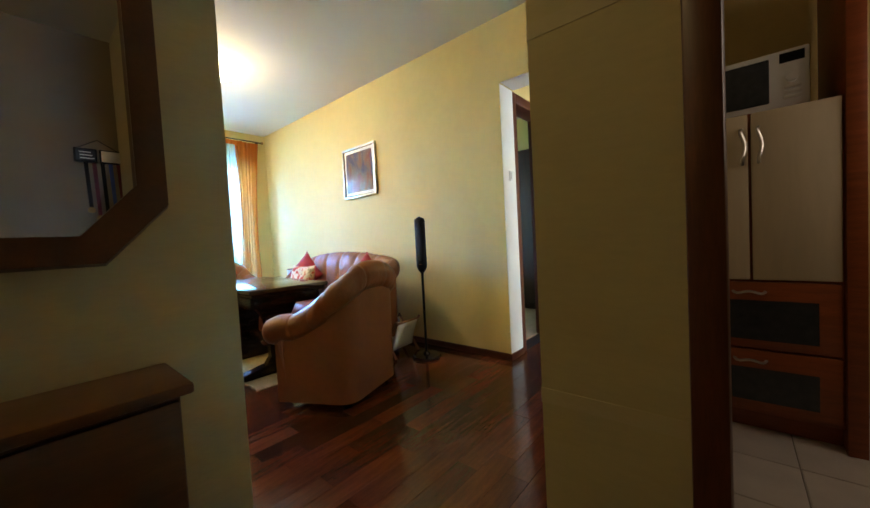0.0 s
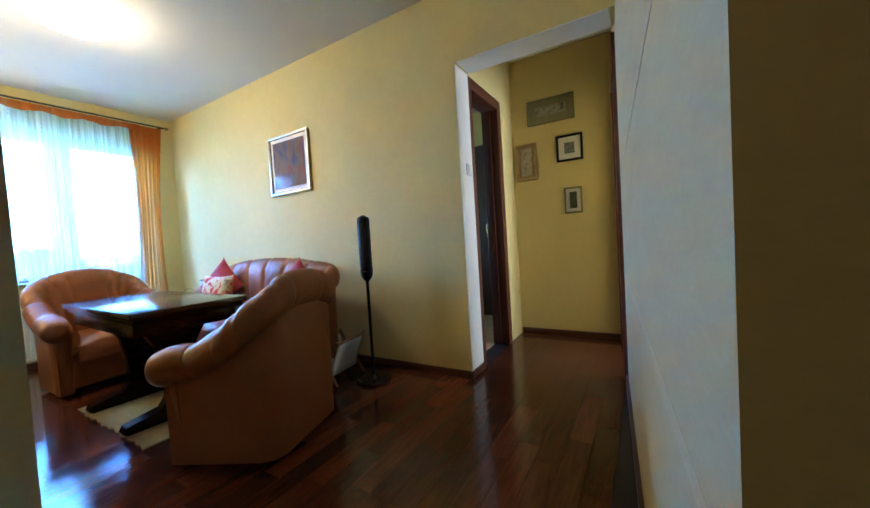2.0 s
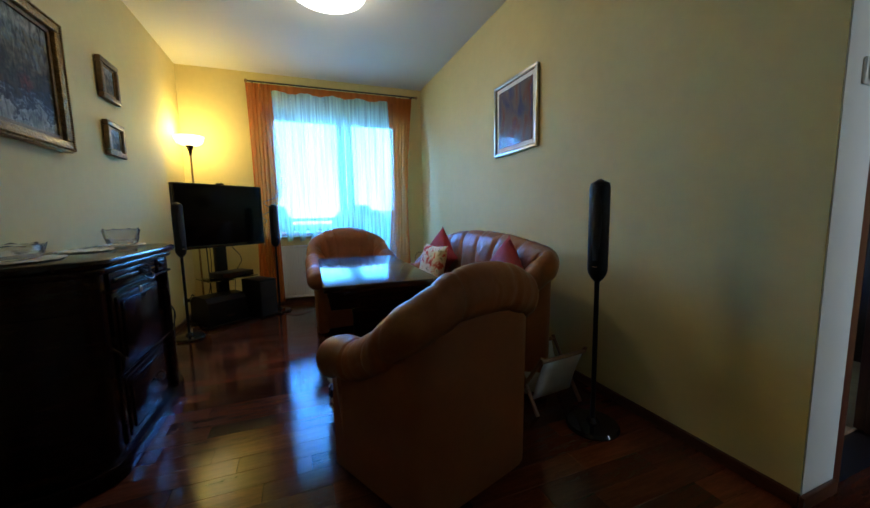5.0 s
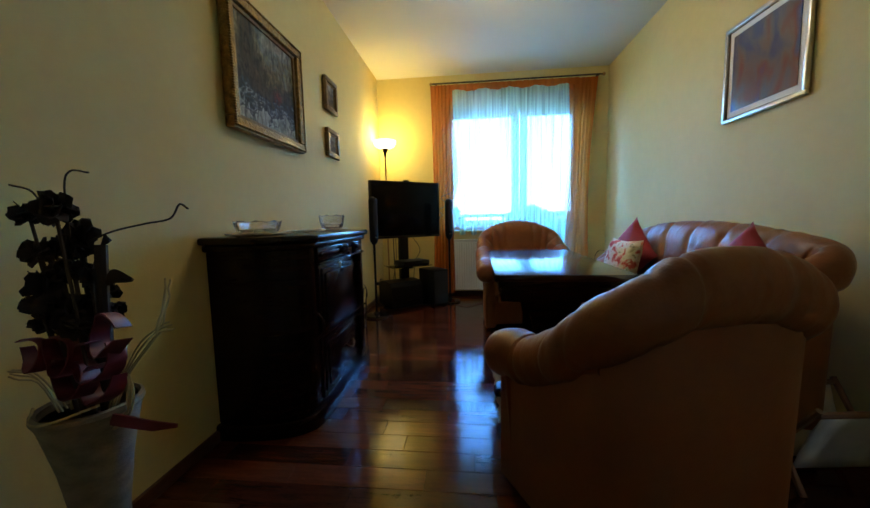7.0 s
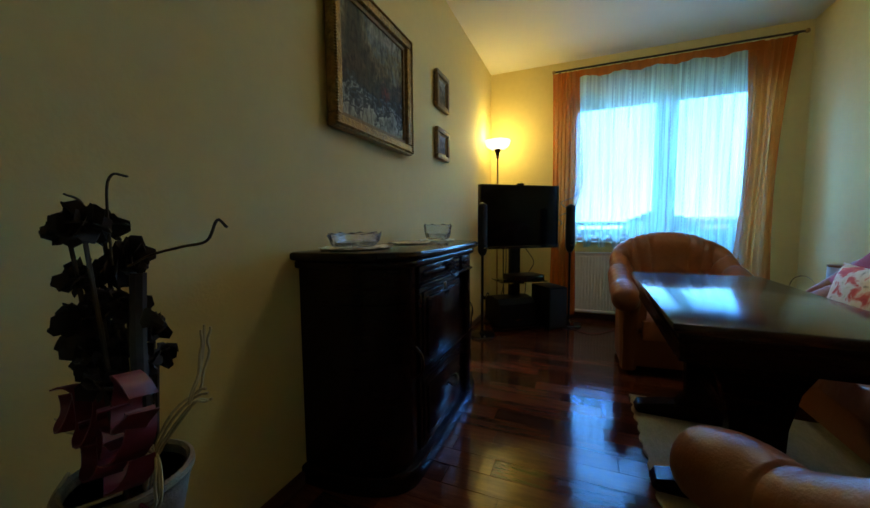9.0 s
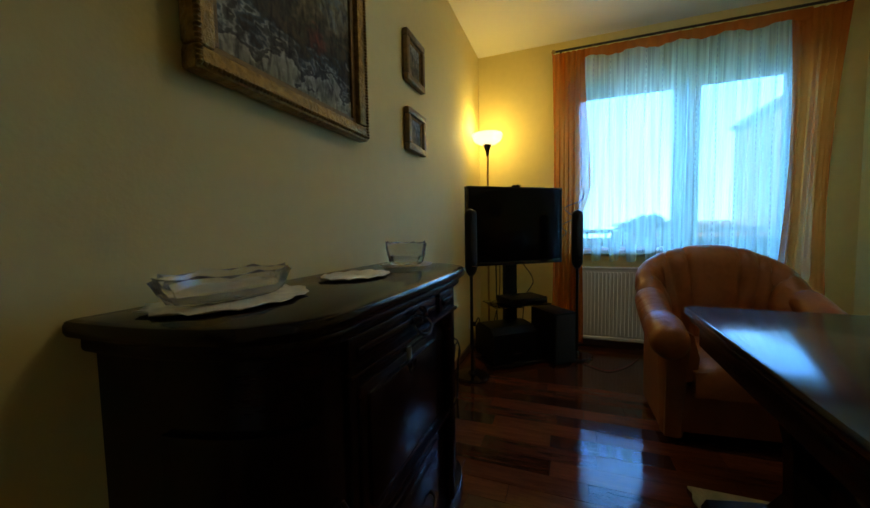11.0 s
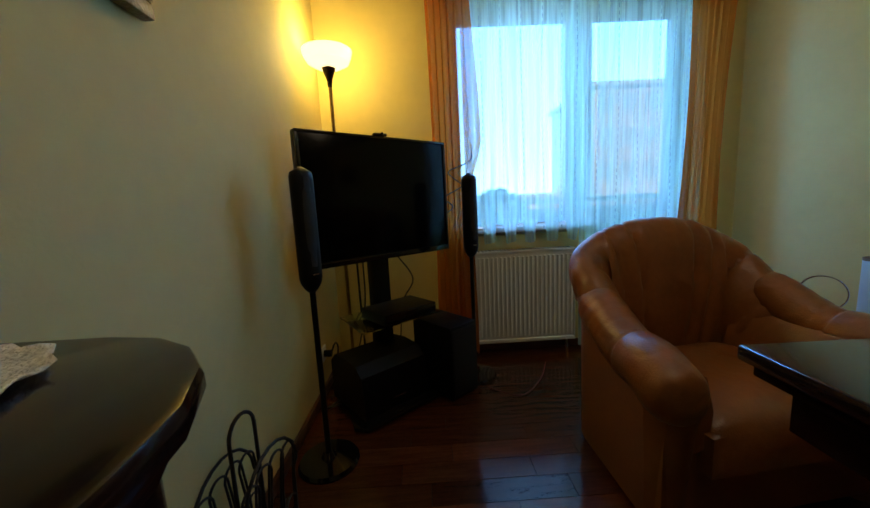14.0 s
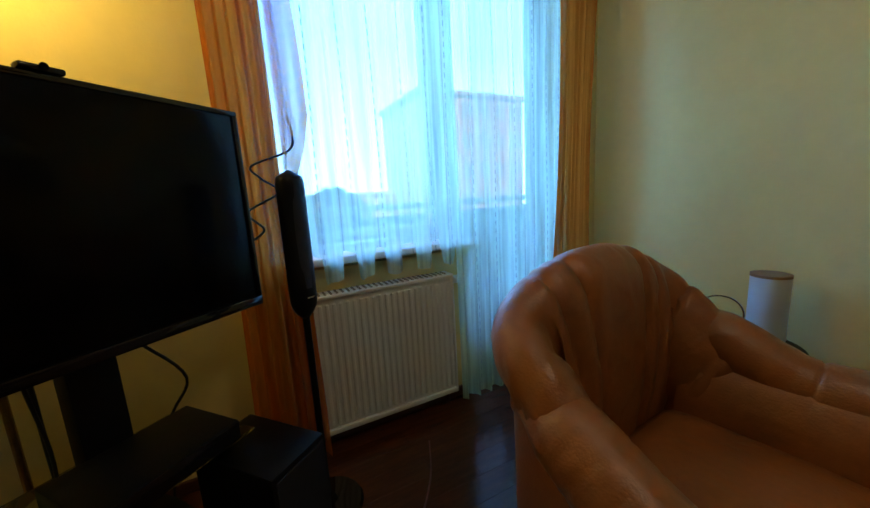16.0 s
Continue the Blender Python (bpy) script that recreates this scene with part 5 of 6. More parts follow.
# ---- cables ----
def cable(name, pts, r, material, label, steps=6):
    return tagged(part(name, tube(curve_points(pts, steps), r, 6), material, sharp=80), label, "cable")


cable("antenna_cable", [(0.20, 0.70, 0.93), (0.22, 0.77, 0.98), (0.19, 0.73, 1.04), (0.19, 0.83, 1.10), (0.19, 0.78, 1.15), (0.18, 0.76, 1.19), (0.17, 0.88, 1.24), (0.15, 0.90, 1.30), (0.14, 0.89, 1.36)], 0.004, CABLE, "loose black aerial cable hanging at the curtain")
cable("power_cable", [(0.41, 0.44, 0.75), (0.36, 0.52, 0.60), (0.30, 0.45, 0.45), (0.28, 0.42, 0.2), (0.26, 0.38, 0.02)], 0.004, CABLE, "black cable hanging behind the television")
cable("power_cable", [(0.52, 0.28, 0.74), (0.44, 0.26, 0.5), (0.36, 0.2, 0.25), (0.30, 0.12, 0.05), (0.24, 0.06, 0.02)], 0.004, CABLE, "black cable hanging behind the television")
cable("power_cable", [(0.44, 0.055, 0.23), (0.40, 0.07, 0.27), (0.35, 0.07, 0.22), (0.37, 0.06, 0.12), (0.40, 0.07, 0.02), (0.48, 0.10, 0.008)], 0.005, CABLE, "black cable plugged into the wall socket")
cable("power_cable", [(0.36, 0.22, 1.30), (0.35, 0.215, 0.9), (0.36, 0.22, 0.5), (0.355, 0.22, 0.04), (0.40, 0.16, 0.006)], 0.006, CABLE, "grey cable hanging straight down behind the television")
cable("power_cable", [(0.44, 0.05, 0.05), (0.52, 0.10, 0.006), (0.60, 0.06, 0.006), (0.55, 0.13, 0.006), (0.46, 0.09, 0.006), (0.50, 0.05, 0.006)], 0.005, CABLE, "loose black cable coiled on the floor by the wall")
cable("floor_cable", [(0.5, 0.9, 0.006), (0.6, 1.05, 0.006), (0.45, 1.2, 0.006), (0.25, 1.3, 0.006)], 0.003, RIBBON, "thin red cable on the floor")
so = thing("wall_socket", pose(0.42, 0.002, 0.22), "white wall socket with a black plug", "socket")
part("plate", box(-0.04, 0.0, -0.04, 0.04, 0.010, 0.04, 0.004), WHITE, so)
part("plug", tube([(0, 0.008, 0), (0, 0.05, 0)], 0.019, 14), BLACK, so)
wr = thing("wire_rack", pose(1.42, 0.095, 0, 0, 0, 172), "dark wire magazine rack of arched loops on the floor", "magazine rack")


def arch_wire(cx, y, w, z0, z1, lean=0.0, r=0.0035):
    pts = [(cx - w, y, z0), (cx - w, y + 0.4 * lean, z0 + 0.6 * (z1 - z0))]
    pts += [(cx - w * math.cos(a), y + lean, z1 - w + w * math.sin(a)) for a in [math.pi * i / 10 for i in range(11)]]
    pts += [(cx + w, y + 0.4 * lean, z0 + 0.6 * (z1 - z0)), (cx + w, y, z0)]
    return tube(pts, r, 6)


for side, top in ((-1, 0.37), (1, 0.33)):
    for k in range(4):
        part("loop", arch_wire(-0.084 + 0.056 * k, 0.045 * side, 0.034, 0.012, top - 0.012 * abs(k - 1.5), 0.02 * side), CABLE, wr)
        part("low_loop", arch_wire(-0.084 + 0.056 * k, 0.05 * side, 0.028, 0.012, 0.18, 0.01 * side, 0.003), CABLE, wr)
    part("hoop", arch_wire(0.0, 0.05 * side, 0.118, 0.012, top + 0.03, 0.02 * side, 0.0045), CABLE, wr)
    part("foot_bar", tube([(-0.12, 0.05 * side, 0.006), (0.12, 0.05 * side, 0.006)], 0.005), CABLE, wr)
part("handle", arch_wire(0.0, 0.0, 0.050, 0.20, 0.49, 0.0, 0.005), CABLE, wr)
for s in (-1, 1):
    part("cross_wire", tube([(0.118 * s, -0.05, 0.006), (0.118 * s, 0.05, 0.006)], 0.004), CABLE, wr)

# ---- folding magazine holder by the sofa ----
mh = thing("magazine_holder", pose(2.995, 2.31, 0, 0, 0, 96), "folding wooden magazine holder with white canvas sides", "magazine rack")
for s, a in ((-1, 1), (1, -1)):
    bm = loft([[(-0.13 + 0.26 * i / 6, 0.11 * s * (0.25 + 0.75 * v) - 0.0 + 0.008 * math.sin(3 * v), 0.06 + 0.23 * v) for v in (0, 0.25, 0.5, 0.75, 1)] for i in range(7)], closed=False, caps=False)
    sheet = part("canvas_side", bm, CANVASW, mh, sharp=80)
    sheet.modifiers.new("thick", "SOLIDIFY").thickness = 0.006
    part("top_bar", tube([(-0.15, 0.11 * s, 0.292), (0.15, 0.11 * s, 0.292)], 0.011, 8), PINE, mh)
    for x in (-0.15, 0.15):
        part("leg", tube([(x, 0.115 * s, 0.31), (x, -0.09 * s, 0.0)], 0.010, 8), PINE, mh)

# ---- vase with dried flowers ----
VX, VY = 3.575, 0.195
va = thing("vase", pose(VX, VY, 0) @ Matrix.Diagonal((0.66, 0.66, 1.10, 1)), "mottled pale floor vase holding dried flowers", "vase")
part("body", lathe([(0.0, 0.0), (0.085, 0.0), (0.078, 0.03), (0.070, 0.10), (0.080, 0.22), (0.105, 0.34), (0.135, 0.43), (0.145, 0.455), (0.134, 0.455), (0.11, 0.40), (0.06, 0.22), (0.0, 0.15)], 36), VASEM, va)
part("rim", lathe([(0.132, 0.453), (0.147, 0.453), (0.153, 0.461), (0.151, 0.471), (0.141, 0.474), (0.132, 0.469), (0.132, 0.453)], 36), VASEM, va, "thick rolled rim")
rnd = random.Random(11)
bq = thing("dried_bouquet", pose(VX, VY, 0.10), "dark dried flowers with crimson ribbon in a floor vase", "dried flowers")
heads = []
for k in range(26):
    z = rnd.uniform(0.60, 0.87)
    top = (rnd.uniform(-0.05, 0.05), rnd.uniform(-0.05, 0.05) if z > 0.78 else rnd.uniform(-0.09, 0.06), z)
    heads.append(top)
    part("stem", tube(curve_points([(0.2 * top[0], 0.2 * top[1] + 0.01, 0.1), (0.5 * top[0], 0.5 * top[1] + 0.02, z * 0.55), top], 4), 0.0035, 6), STEM, bq)
for top in heads:
    bm = bmesh.new()
    size = rnd.uniform(0.021, 0.031)
    for j in range(26):
        e = Euler((rnd.uniform(-1.7, 1.7), rnd.uniform(-1.7, 1.7), rnd.uniform(0, 6.28))).to_matrix()
        s = size * rnd.uniform(0.8, 1.2)
        curl = rnd.uniform(0.2, 0.7)
        pts = [Vector(top) + e @ Vector(q) * s for q in ((0, 0.1, 0), (0.55, 0.5, curl * 0.6), (0.25, 1.0, curl), (-0.25, 1.05, curl * 0.9), (-0.55, 0.5, curl * 0.5))]
        vs = [bm.verts.new(q) for q in pts] + [bm.verts.new(q + Vector((0, 0, 0.003))) for q in pts]
        for f in ((0, 1, 2, 3, 4), (9, 8, 7, 6, 5), (0, 5, 6, 1), (1, 6, 7, 2), (2, 7, 8, 3), (3, 8, 9, 4), (4, 9, 5, 0)):
            bm.faces.new([vs[i] for i in f])
    part("flower_head", bm, DARKLEAF, bq)
part("thick_stalk", tube(curve_points([(0.0, 0.03, 0.30), (0.0, 0.055, 0.50), (0.005, 0.07, 0.66), (0.0, 0.075, 0.79)], 5), 0.012, 8), DARKLEAF, bq)
for pts, w in ((((0, 0.07, 0.70), (0.01, 0.11, 0.72), (0.01, 0.155, 0.712)), 0.016), (((0, 0.07, 0.77), (0.0, 0.085, 0.80), (0.0, 0.10, 0.80)), 0.012)):
    line = curve_points(pts, 5)
    rings = []
    for i, c in enumerate(line):
        r = w * math.sin(math.pi * (0.12 + 0.80 * i / (len(line) - 1)))
        rings.append([c + Vector((0, 0, -r)), c + Vector((0.004, 0, 0)), c + Vector((0, 0, r)), c + Vector((-0.004, 0, 0))])
    part("dry_leaf", loft(rings), DARKLEAF, bq)
# crimson ribbon: loops, a knot and a loose end
for cy, cz, r, a, w in ((0.125, 0.60, 0.048, 0.3, 0.020), (0.085, 0.54, 0.055, 1.2, 0.022), (0.0, 0.55, 0.045, 2.4, 0.018), (0.09, 0.49, 0.05, 0.8, 0.020), (0.02, 0.50, 0.05, 2.0, 0.020), (-0.07, 0.55, 0.035, 2.8, 0.014)):
    rings = []
    for i in range(19):
        b = 2 * math.pi * i / 18 * 0.92 + a
        rr = r * (1 + 0.22 * math.sin(2 * b + a))
        c = Vector((0.045 + 0.012 * math.sin(b * 1.5), cy + rr * 0.75 * math.cos(b), cz + rr * math.sin(b)))
        side = Vector((w, 0.25 * w * math.sin(b), 0.2 * w))
        nrm = Vector((0, math.cos(b), math.sin(b))) * 0.0015
        rings.append([c - side - nrm, c + side - nrm, c + side + nrm, c - side + nrm])
    part("ribbon_loop", loft(rings), RIBBON, bq)
rings = [[Vector((0.03, y, z - w)), Vector((0.034, y, z - w)), Vector((0.034, y, z + w)), Vector((0.03, y, z + w))] for y, z, w in ((0.06, 0.40, 0.014), (0.13, 0.392, 0.014), (0.19, 0.385, 0.012), (0.25, 0.388, 0.004))]
part("ribbon_end", loft(rings), RIBBON, bq)
for pts in (((0, 0.05, 0.38), (0.02, 0.13, 0.50), (0.0, 0.19, 0.585), (-0.01, 0.225, 0.60)), ((0, 0.19, 0.585), (-0.01, 0.20, 0.63), (-0.01, 0.212, 0.675), (-0.01, 0.215, 0.70)),
            ((0.02, 0.10, 0.52), (0.02, 0.135, 0.49), (0.02, 0.13, 0.42), (0.02, 0.08, 0.37)), ((0, -0.03, 0.3), (0, -0.05, 0.45), (0, -0.07, 0.58)), ((0.0, -0.05, 0.36), (0.02, -0.10, 0.48), (0.03, -0.16, 0.50))):
    bm = bmesh.new()
    for j in range(4):
        off = Vector((rnd.uniform(-0.008, 0.008), rnd.uniform(-0.008, 0.008), rnd.uniform(-0.010, 0.010)))
        tube([q + off * (1 + 0.3 * math.sin(i)) for i, q in enumerate(curve_points(pts, 5))], 0.0022, 5, bm)
    part("straw_tuft", bm, STRAW, bq)
part("straw_loop", tube(curve_points([(0.05, -0.085, 0.425), (0.095, -0.03, 0.415), (0.095, 0.03, 0.425), (0.05, 0.085, 0.44)], 6), 0.003, 6), STRAW, bq)
for pts in (((0, 0.05, 0.80), (0.0, 0.11, 0.82), (0.0, 0.19, 0.835), (0.0, 0.25, 0.845), (0.0, 0.275, 0.875), (0.0, 0.295, 0.865)), ((0, 0.0, 0.80), (0.0, 0.0, 0.92), (0.0, 0.02, 0.955), (0.0, 0.065, 0.95)),
            ((0, -0.05, 0.84), (0.0, -0.08, 0.91), (0.0, -0.14, 0.93))):
    part("thin_twig", tube(curve_points(pts, 5), 0.0022, 5), STEM, bq)

# ---- corner behind the armchair ----
pt = thing("side_table", pose(0.90, 2.38, 0), "small dark round side table in the corner", "side table")
part("tabletop", lathe([(0.0, 0.40), (0.18, 0.40), (0.185, 0.41), (0.18, 0.42), (0.0, 0.42)], 32), DARKWOOD, pt)
part("column", lathe([(0.02, 0.03), (0.03, 0.1), (0.018, 0.25), (0.03, 0.40)], 16), DARKWOOD, pt)
part("base", lathe([(0.13, 0.0), (0.13, 0.02), (0.02, 0.04)], 24), DARKWOOD, pt)
pv = thing("ceramic_pot", pose(0.94, 2.45, 0.421), "pale blue cylindrical ceramic pot with a brown rim", "pot")
part("body", lathe([(0.0, 0.0), (0.055, 0.0), (0.060, 0.02), (0.060, 0.265), (0.052, 0.265), (0.052, 0.02), (0.0, 0.02)], 28), PALE_BLUE, pv)
part("rim", lathe([(0.050, 0.265), (0.061, 0.265), (0.061, 0.275), (0.050, 0.275)], 28), PINE, pv)
rg = thing("wire_ring", pose(0.84, 2.32, 0.421, 0, 0, 30), "thin metal ring holder standing on the side table", "ornament")
part("ring", tube([(0.075 * math.cos(a), 0, 0.115 + 0.075 * math.sin(a)) for a in [2 * math.pi * i / 28 for i in range(29)]], 0.003, 6), CHROME, rg)
part("base", lathe([(0.0, 0.0), (0.03, 0.0), (0.03, 0.008), (0.005, 0.03)], 20), CHROME, rg)

# ---- hall ----
ch = thing("shoe_cabinet", pose(4.089, 0.0, 0), "brown veneered shoe cabinet against the hall wall", "cabinet")
part("body", box(0.0, -0.60, 0.06, 0.205, 0.445, 0.662, 0.004), CHESTWOOD, ch)
part("top", box(0.0, -0.62, 0.662, 0.235, 0.465, 0.686, 0.006), CHESTWOOD, ch)
part("plinth", box(0.02, -0.58, 0.0, 0.18, 0.43, 0.06), CHESTWOOD, ch)
for z0, z1 in ((0.075, 0.355), (0.365, 0.650)):
    d = part("flap", box(0.205, -0.595, z0, 0.222, 0.440, z1, 0.004), CHESTWOOD, ch)
    part("knob", tube([(0.222, -0.08, z1 - 0.06), (0.244, -0.08, z1 - 0.06)], 0.012, 12), BRASS, d)
mi = thing("wall_mirror", pose(4.092, 0.157, 1.415), "octagonal mirror in a brown wooden frame", "mirror")
oct_out = [(0.34 * a, 0.47 * b) for a, b in ((-0.62, -1), (0.62, -1), (1, -0.70), (1, 0.70), (0.62, 1), (-0.62, 1), (-1, 0.70), (-1, -0.70))]
oct_in = [(y * 0.82, z * 0.865) for y, z in oct_out]
bm = bmesh.new()
for k in range(8):
    j = (k + 1) % 8
    quad = [oct_out[k], oct_out[j], oct_in[j], oct_in[k]]
    loft([[(0.0, y, z) for y, z in quad], [(0.03, y * 0.985, z * 0.985) for y, z in quad]], bm)
part("frame", bm, MIRRORFRAME, mi)
bm = bmesh.new()
loft([[(0.004, y, z) for y, z in oct_in], [(0.010, y, z) for y, z in oct_in]], bm)
part("mirror_glass", bm, MIRROR, mi)
mh2 = thing("medal_hanger", pose(6.598, 0.66, 1.72), "dark double plaque hung with ribbons on the hall wall", "medal hanger")
for s in (-1, 1):
    part("plaque", box(-0.02, 0.068 * s - 0.062, -0.05, 0.0, 0.068 * s + 0.062, 0.05, 0.003), BLACK, mh2)
    part("plaque_face", box(-0.024, 0.068 * s - 0.052, -0.04, -0.020, 0.068 * s + 0.052, 0.04), SILVER if s > 0 else SMOKE, mh2)
for k in range(3):
    part("text_line", box(-0.0265, -0.10, 0.018 - 0.022 * k, -0.0245, -0.04 + 0.008 * k, 0.024 - 0.022 * k), PAPER, mh2)
part("hanging_cord", tube([(-0.006, -0.11, 0.05), (-0.006, 0.0, 0.12), (-0.006, 0.11, 0.05)], 0.003), STEM, mh2)
for k, mt in enumerate((BLACK, RIBBON, BLACK, BLUE, RIBBON)):
    y = -0.07 + 0.045 * k
    part("ribbon", loft([[(-0.006, y - 0.012, -0.05), (-0.006, y + 0.012, -0.05), (-0.003, y + 0.012, -0.05), (-0.003, y - 0.012, -0.05)],
                         [(-0.010, y - 0.002, -0.38 - 0.06 * (k % 3)), (-0.010, y + 0.02, -0.38 - 0.06 * (k % 3)), (-0.007, y + 0.02, -0.38 - 0.06 * (k % 3)), (-0.007, y - 0.002, -0.38 - 0.06 * (k % 3))]]), mt, mh2)
    part("medal", tube([(-0.013, y + 0.009, -0.40 - 0.06 * (k % 3)), (-0.005, y + 0.009, -0.40 - 0.06 * (k % 3))], 0.022, 16), BRASS, mh2)

# ---- kitchen ----
kc = thing("tall_kitchen_cabinet", pose(5.365, 2.37, 0) @ Matrix.Diagonal((1, 1, 0.965, 1)), "kitchen unit with pale doors over cherry drawers", "kitchen cabinet")
part("carcass", box(-0.24, 0.0, 0.10, 0.24, 0.56, 1.50, 0.003), CHERRY, kc)
part("plinth", box(-0.24, 0.05, 0.0, 0.24, 0.55, 0.10), CHERRY, kc)
for s, x0, x1 in ((-1, -0.235, -0.095), (1, -0.085, 0.182)):
    dd = part("door", box(x0, -0.02, 0.735, x1, 0.0, 1.495, 0.004), MAPLE, kc)
    xh = -0.115 if s < 0 else -0.06
    part("handle", tube(curve_points([(xh, -0.02, 1.27), (xh, -0.045, 1.29), (xh + 0.01, -0.04, 1.35), (xh - 0.004, -0.045, 1.41), (xh, -0.02, 1.43)]), 0.007), SILVER, dd)
for z0, z1 in ((0.415, 0.725), (0.125, 0.405)):
    dd = part("drawer", box(-0.235, -0.02, z0, 0.182, 0.0, z1, 0.004), CHERRY, kc)
    part("glass_inlay", box(-0.19, -0.024, z0 + 0.04, 0.115, -0.019, z1 - 0.085), SMOKE, dd)
    part("handle", tube(curve_points([(-0.155, -0.02, z1 - 0.045), (-0.14, -0.045, z1 - 0.05), (-0.10, -0.05, z1 - 0.04), (-0.06, -0.045, z1 - 0.05), (-0.045, -0.02, z1 - 0.045)]), 0.006), SILVER, dd)
part("side_panel", box(0.19, -0.03, 0.0, 0.245, 0.56, 2.2, 0.003), CHERRY, kc)
mw = thing("microwave", pose(5.31, 2.42, 1.449), "white microwave oven on the kitchen unit", "microwave")
part("case", box(-0.24, 0.0, 0.008, 0.16, 0.36, 0.25, 0.006), WHITE, mw)
part("door_window", box(-0.225, -0.006, 0.035, 0.035, 0.0, 0.225, 0.004), SMOKE, mw)
part("display", box(0.068, -0.005, 0.195, 0.145, 0.0, 0.235, 0.001), BLACK, mw)
part("dial", tube([(0.107, 0.0, 0.125), (0.107, -0.02, 0.125)], 0.018, 16), WHITE, mw)
for k in range(3):
    part("button", box(0.08, -0.004, 0.04 + 0.022 * k, 0.135, 0.0, 0.053 + 0.022 * k, 0.001), PAPER, mw)
for s in (-0.2, 0.12):
    part("foot", lathe([(0.012, 0), (0.012, 0.009)], 10, at=(s, 0.05, 0)), BLACK, mw)
    part("foot", lathe([(0.012, 0), (0.012, 0.009)], 10, at=(s, 0.3, 0)), BLACK, mw)

# ---- bedroom ----
bed = thing("bed", pose(2.45, 3.9, 0), "bed with cream bedding in the next room", "bed")
part("frame", box(-0.6, -0.5, 0.06, 0.55, 0.9, 0.30, 0.02), WARDROBE, bed)
part("mattress", box(-0.58, -0.48, 0.30, 0.53, 0.88, 0.46, 0.04), BEDM, bed)
rings = []
for i in range(13):
    u = i / 12
    rings.append([(-0.6 + 1.16 * u, -0.5 + 1.4 * v, 0.47 + 0.06 * noise.noise(Vector((u * 4, v * 5, 2))) + 0.03) for v in [k / 12 for k in range(13)]])
q = part("blanket", loft(rings, closed=False, caps=False), BEDM, bed, sharp=80)
q.modifiers.new("thick", "SOLIDIFY").thickness = 0.05
for k in range(4):
    part("bed_leg", box(-0.58 + 1.06 * (k % 2), -0.48 + 1.3 * (k // 2), 0.0, -0.51 + 1.06 * (k % 2), -0.41 + 1.3 * (k // 2), 0.06), WARDROBE, bed)
wd = thing("wardrobe", pose(3.25, 4.895, 0, 0, 0, -90), "dark wooden wardrobe in the next room", "wardrobe")
part("body", box(0.0, -0.48, 0.0, 0.42, 0.72, 2.05, 0.004), WARDROBE, wd)
for k in range(2):
    dd = part("door", box(0.42, -0.47 + 0.6 * k, 0.08, 0.438, 0.11 + 0.6 * k, 2.03, 0.004), WARDROBE, wd)
    part("handle", tube([(0.438, 0.07 + 0.1 * k, 0.95), (0.46, 0.07 + 0.1 * k, 0.96), (0.46, 0.07 + 0.1 * k, 1.10), (0.438, 0.07 + 0.1 * k, 1.11)], 0.006), BRASS, dd)

# ---- parquet and tiles ----
GAP = 0.0011
fl_ob = bpy.data.objects["floor"]


def block_mesh(name, lx, ly, h, material, c=0.0007):
    bm = box(-lx / 2, -ly / 2, -h, lx / 2, ly / 2, 0)
    bmesh.ops.bevel(bm, geom=[e for e in bm.edges if all(v.co.z > -1e-5 for v in e.verts)], offset=c, segments=1, affect="EDGES")
    me = bpy.data.meshes.new(name)
    bm.to_mesh(me)
    bm.free()
    me.materials.append(material)
    return me


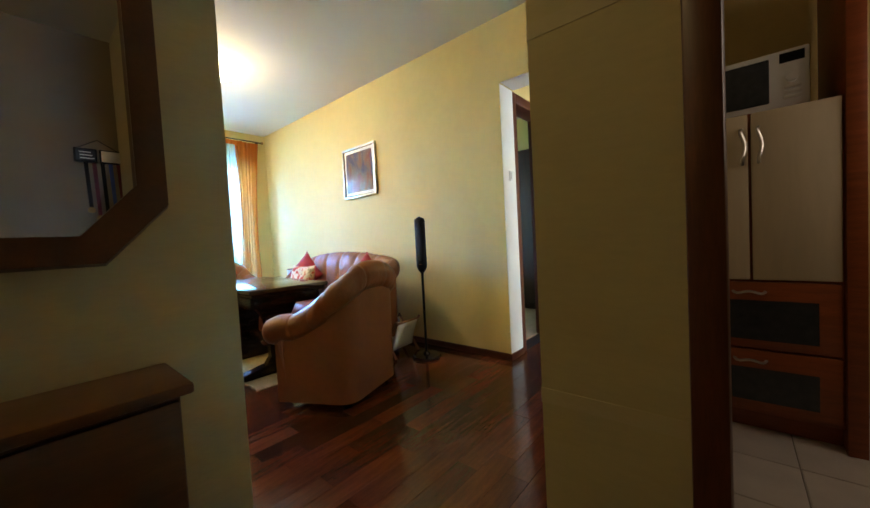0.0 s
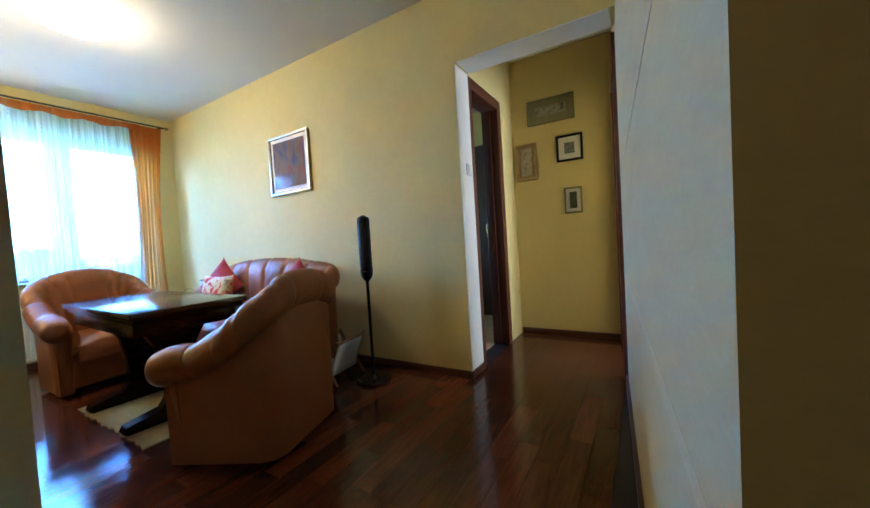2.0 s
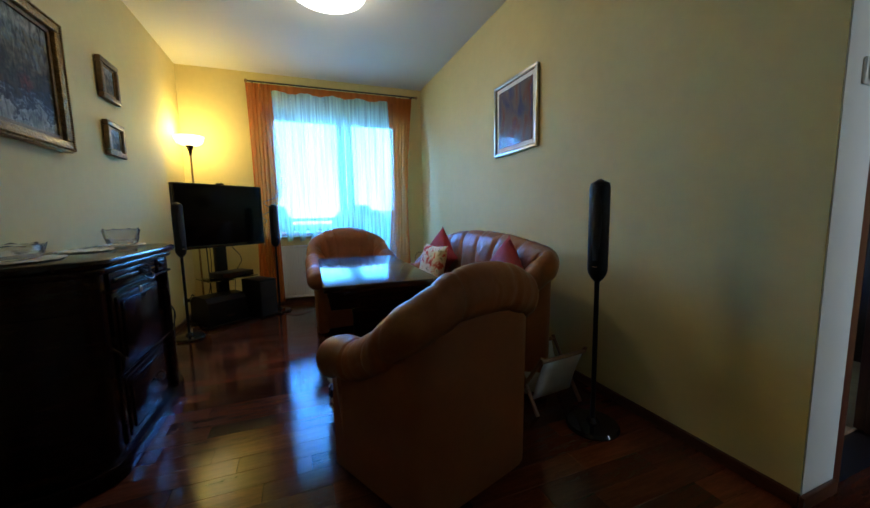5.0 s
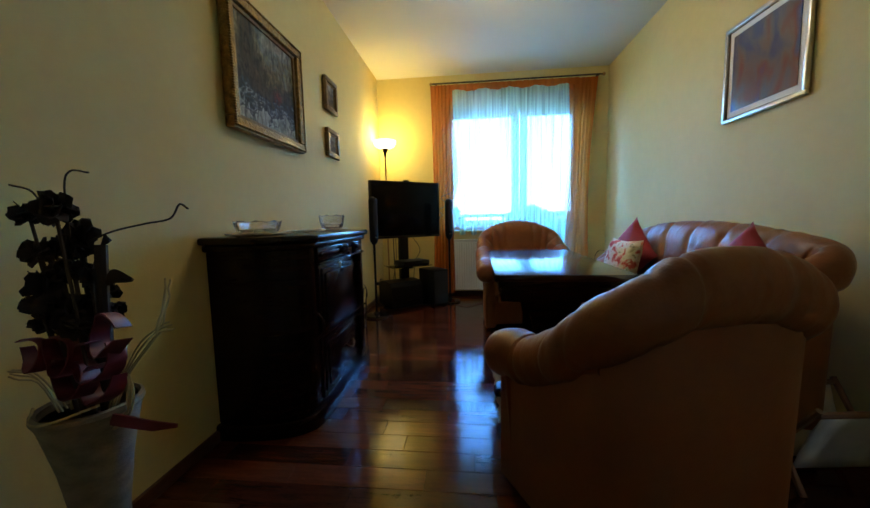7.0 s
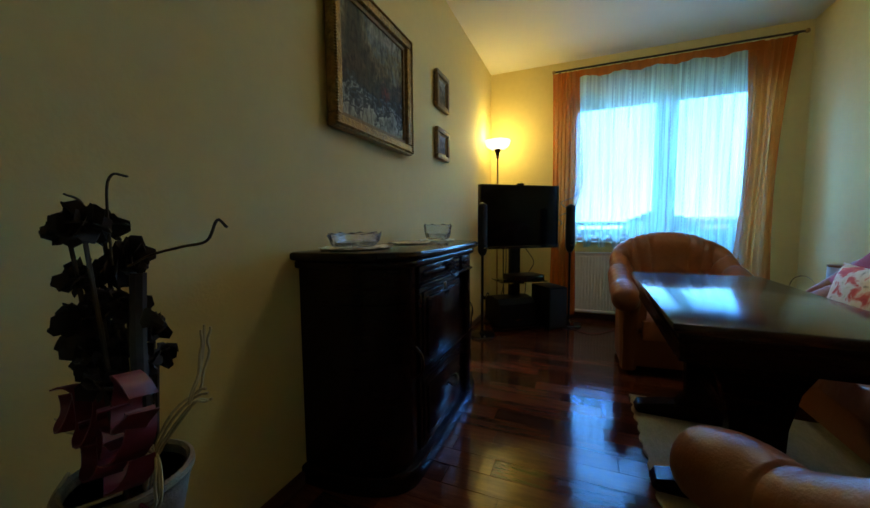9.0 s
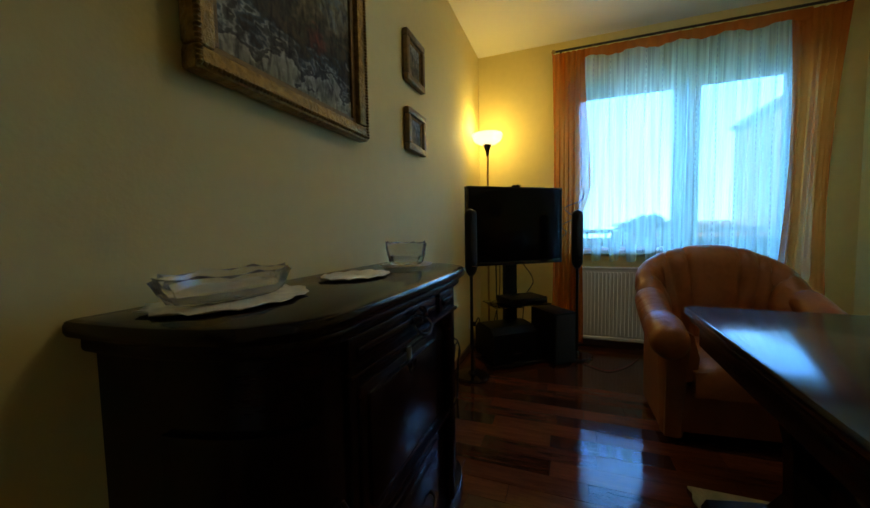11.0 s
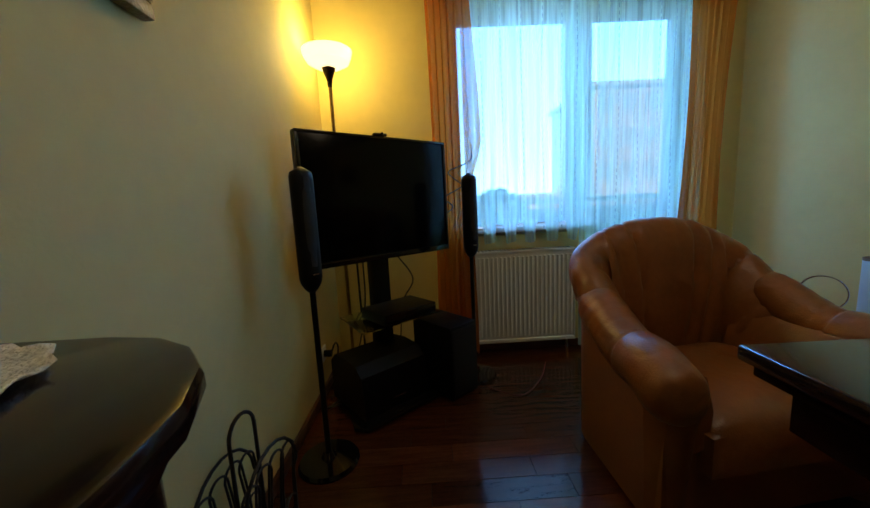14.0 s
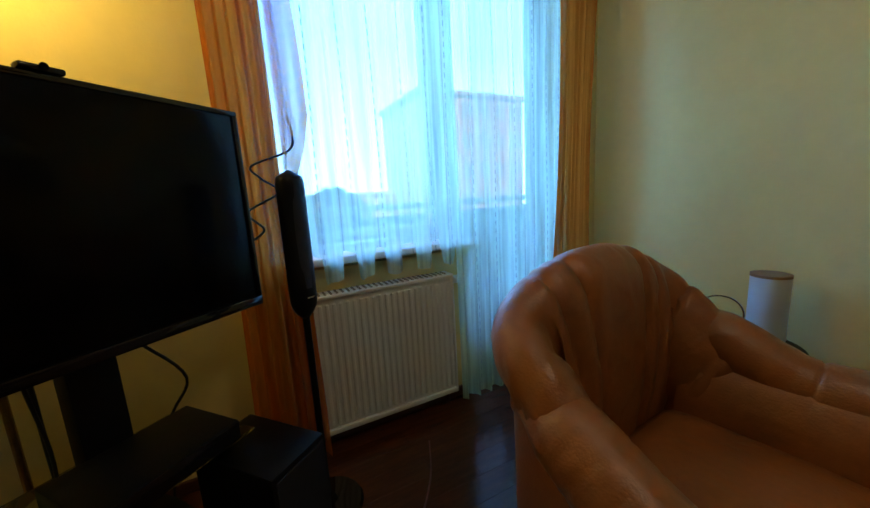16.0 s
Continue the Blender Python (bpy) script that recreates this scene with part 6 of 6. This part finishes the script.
PW, PL = 0.102, 0.50
rnd = random.Random(7)
lengths = {}
verts_far, faces_far = [], []
col = 0
x = 0.005
while x < 6.55:
    if x < 3.98:
        spans = [(0.0, W)]
    else:
        spans = [(-1.0 if x > 4.05 else 0.65, 3.885 if x < 4.75 else 0.93)] if x < 4.9 else [(-1.0, 0.93)]
    if 3.86 < x < 3.98:
        spans = [(0.0, 3.88)]
    for y0, y1 in spans:
        y = y0 - (PL * (0.5 if col % 2 else 0.0) + rnd.uniform(0.0, 0.2))
        while y < y1:
            a, b = max(y, y0), min(y + PL, y1)
            if b - a > 0.03:
                ly = round(b - a - GAP, 3)
                near = 0.9 < x < 4.75 and (a + b) / 2 < 2.65
                if near:
                    key = ly
                    if key not in lengths:
                        lengths[key] = block_mesh("plank", PW - GAP, ly, 0.009, PLANK)
                    ob = new("plank", lengths[key])
                    ob.matrix_world = pose(x + PW / 2, (a + b) / 2, rnd.uniform(-0.0004, 0.0), rnd.uniform(-0.03, 0.03), rnd.uniform(-0.05, 0.05), 0)
                    ob.parent = fl_ob
                else:
                    n = len(verts_far)
                    x0, x1 = x, x + PW - GAP
                    verts_far += [(x0, a, -0.009), (x1, a, -0.009), (x1, b - GAP, -0.009), (x0, b - GAP, -0.009), (x0, a, 0), (x1, a, 0), (x1, b - GAP, 0), (x0, b - GAP, 0)]
                    faces_far += [tuple(n + i for i in f) for f in ((4, 5, 6, 7), (0, 1, 5, 4), (1, 2, 6, 5), (2, 3, 7, 6), (3, 0, 4, 7))]
            y += PL
    col += 1
    x += PW
me = bpy.data.meshes.new("plank_field")
me.from_pydata(verts_far, [], faces_far)
me.materials.append(PLANK)
far = new("plank_field", me)
far.parent = fl_ob
tagged(far, "dark mahogany parquet planks", "", "", "stuff")
kf = structure("floor_kitchen", box(5.1, 0.93, -0.010, 6.6, 2.98, 0.002), GROUT, "grey grout bed of the kitchen floor")
tile = block_mesh("tile", 0.296, 0.296, 0.006, TILE, 0.003)
for i in range(5):
    for j in range(7):
        ob = new("tile", tile)
        ob.matrix_world = pose(5.25 + 0.3 * i, 1.08 + 0.3 * j, 0.006)
        ob.parent = kf
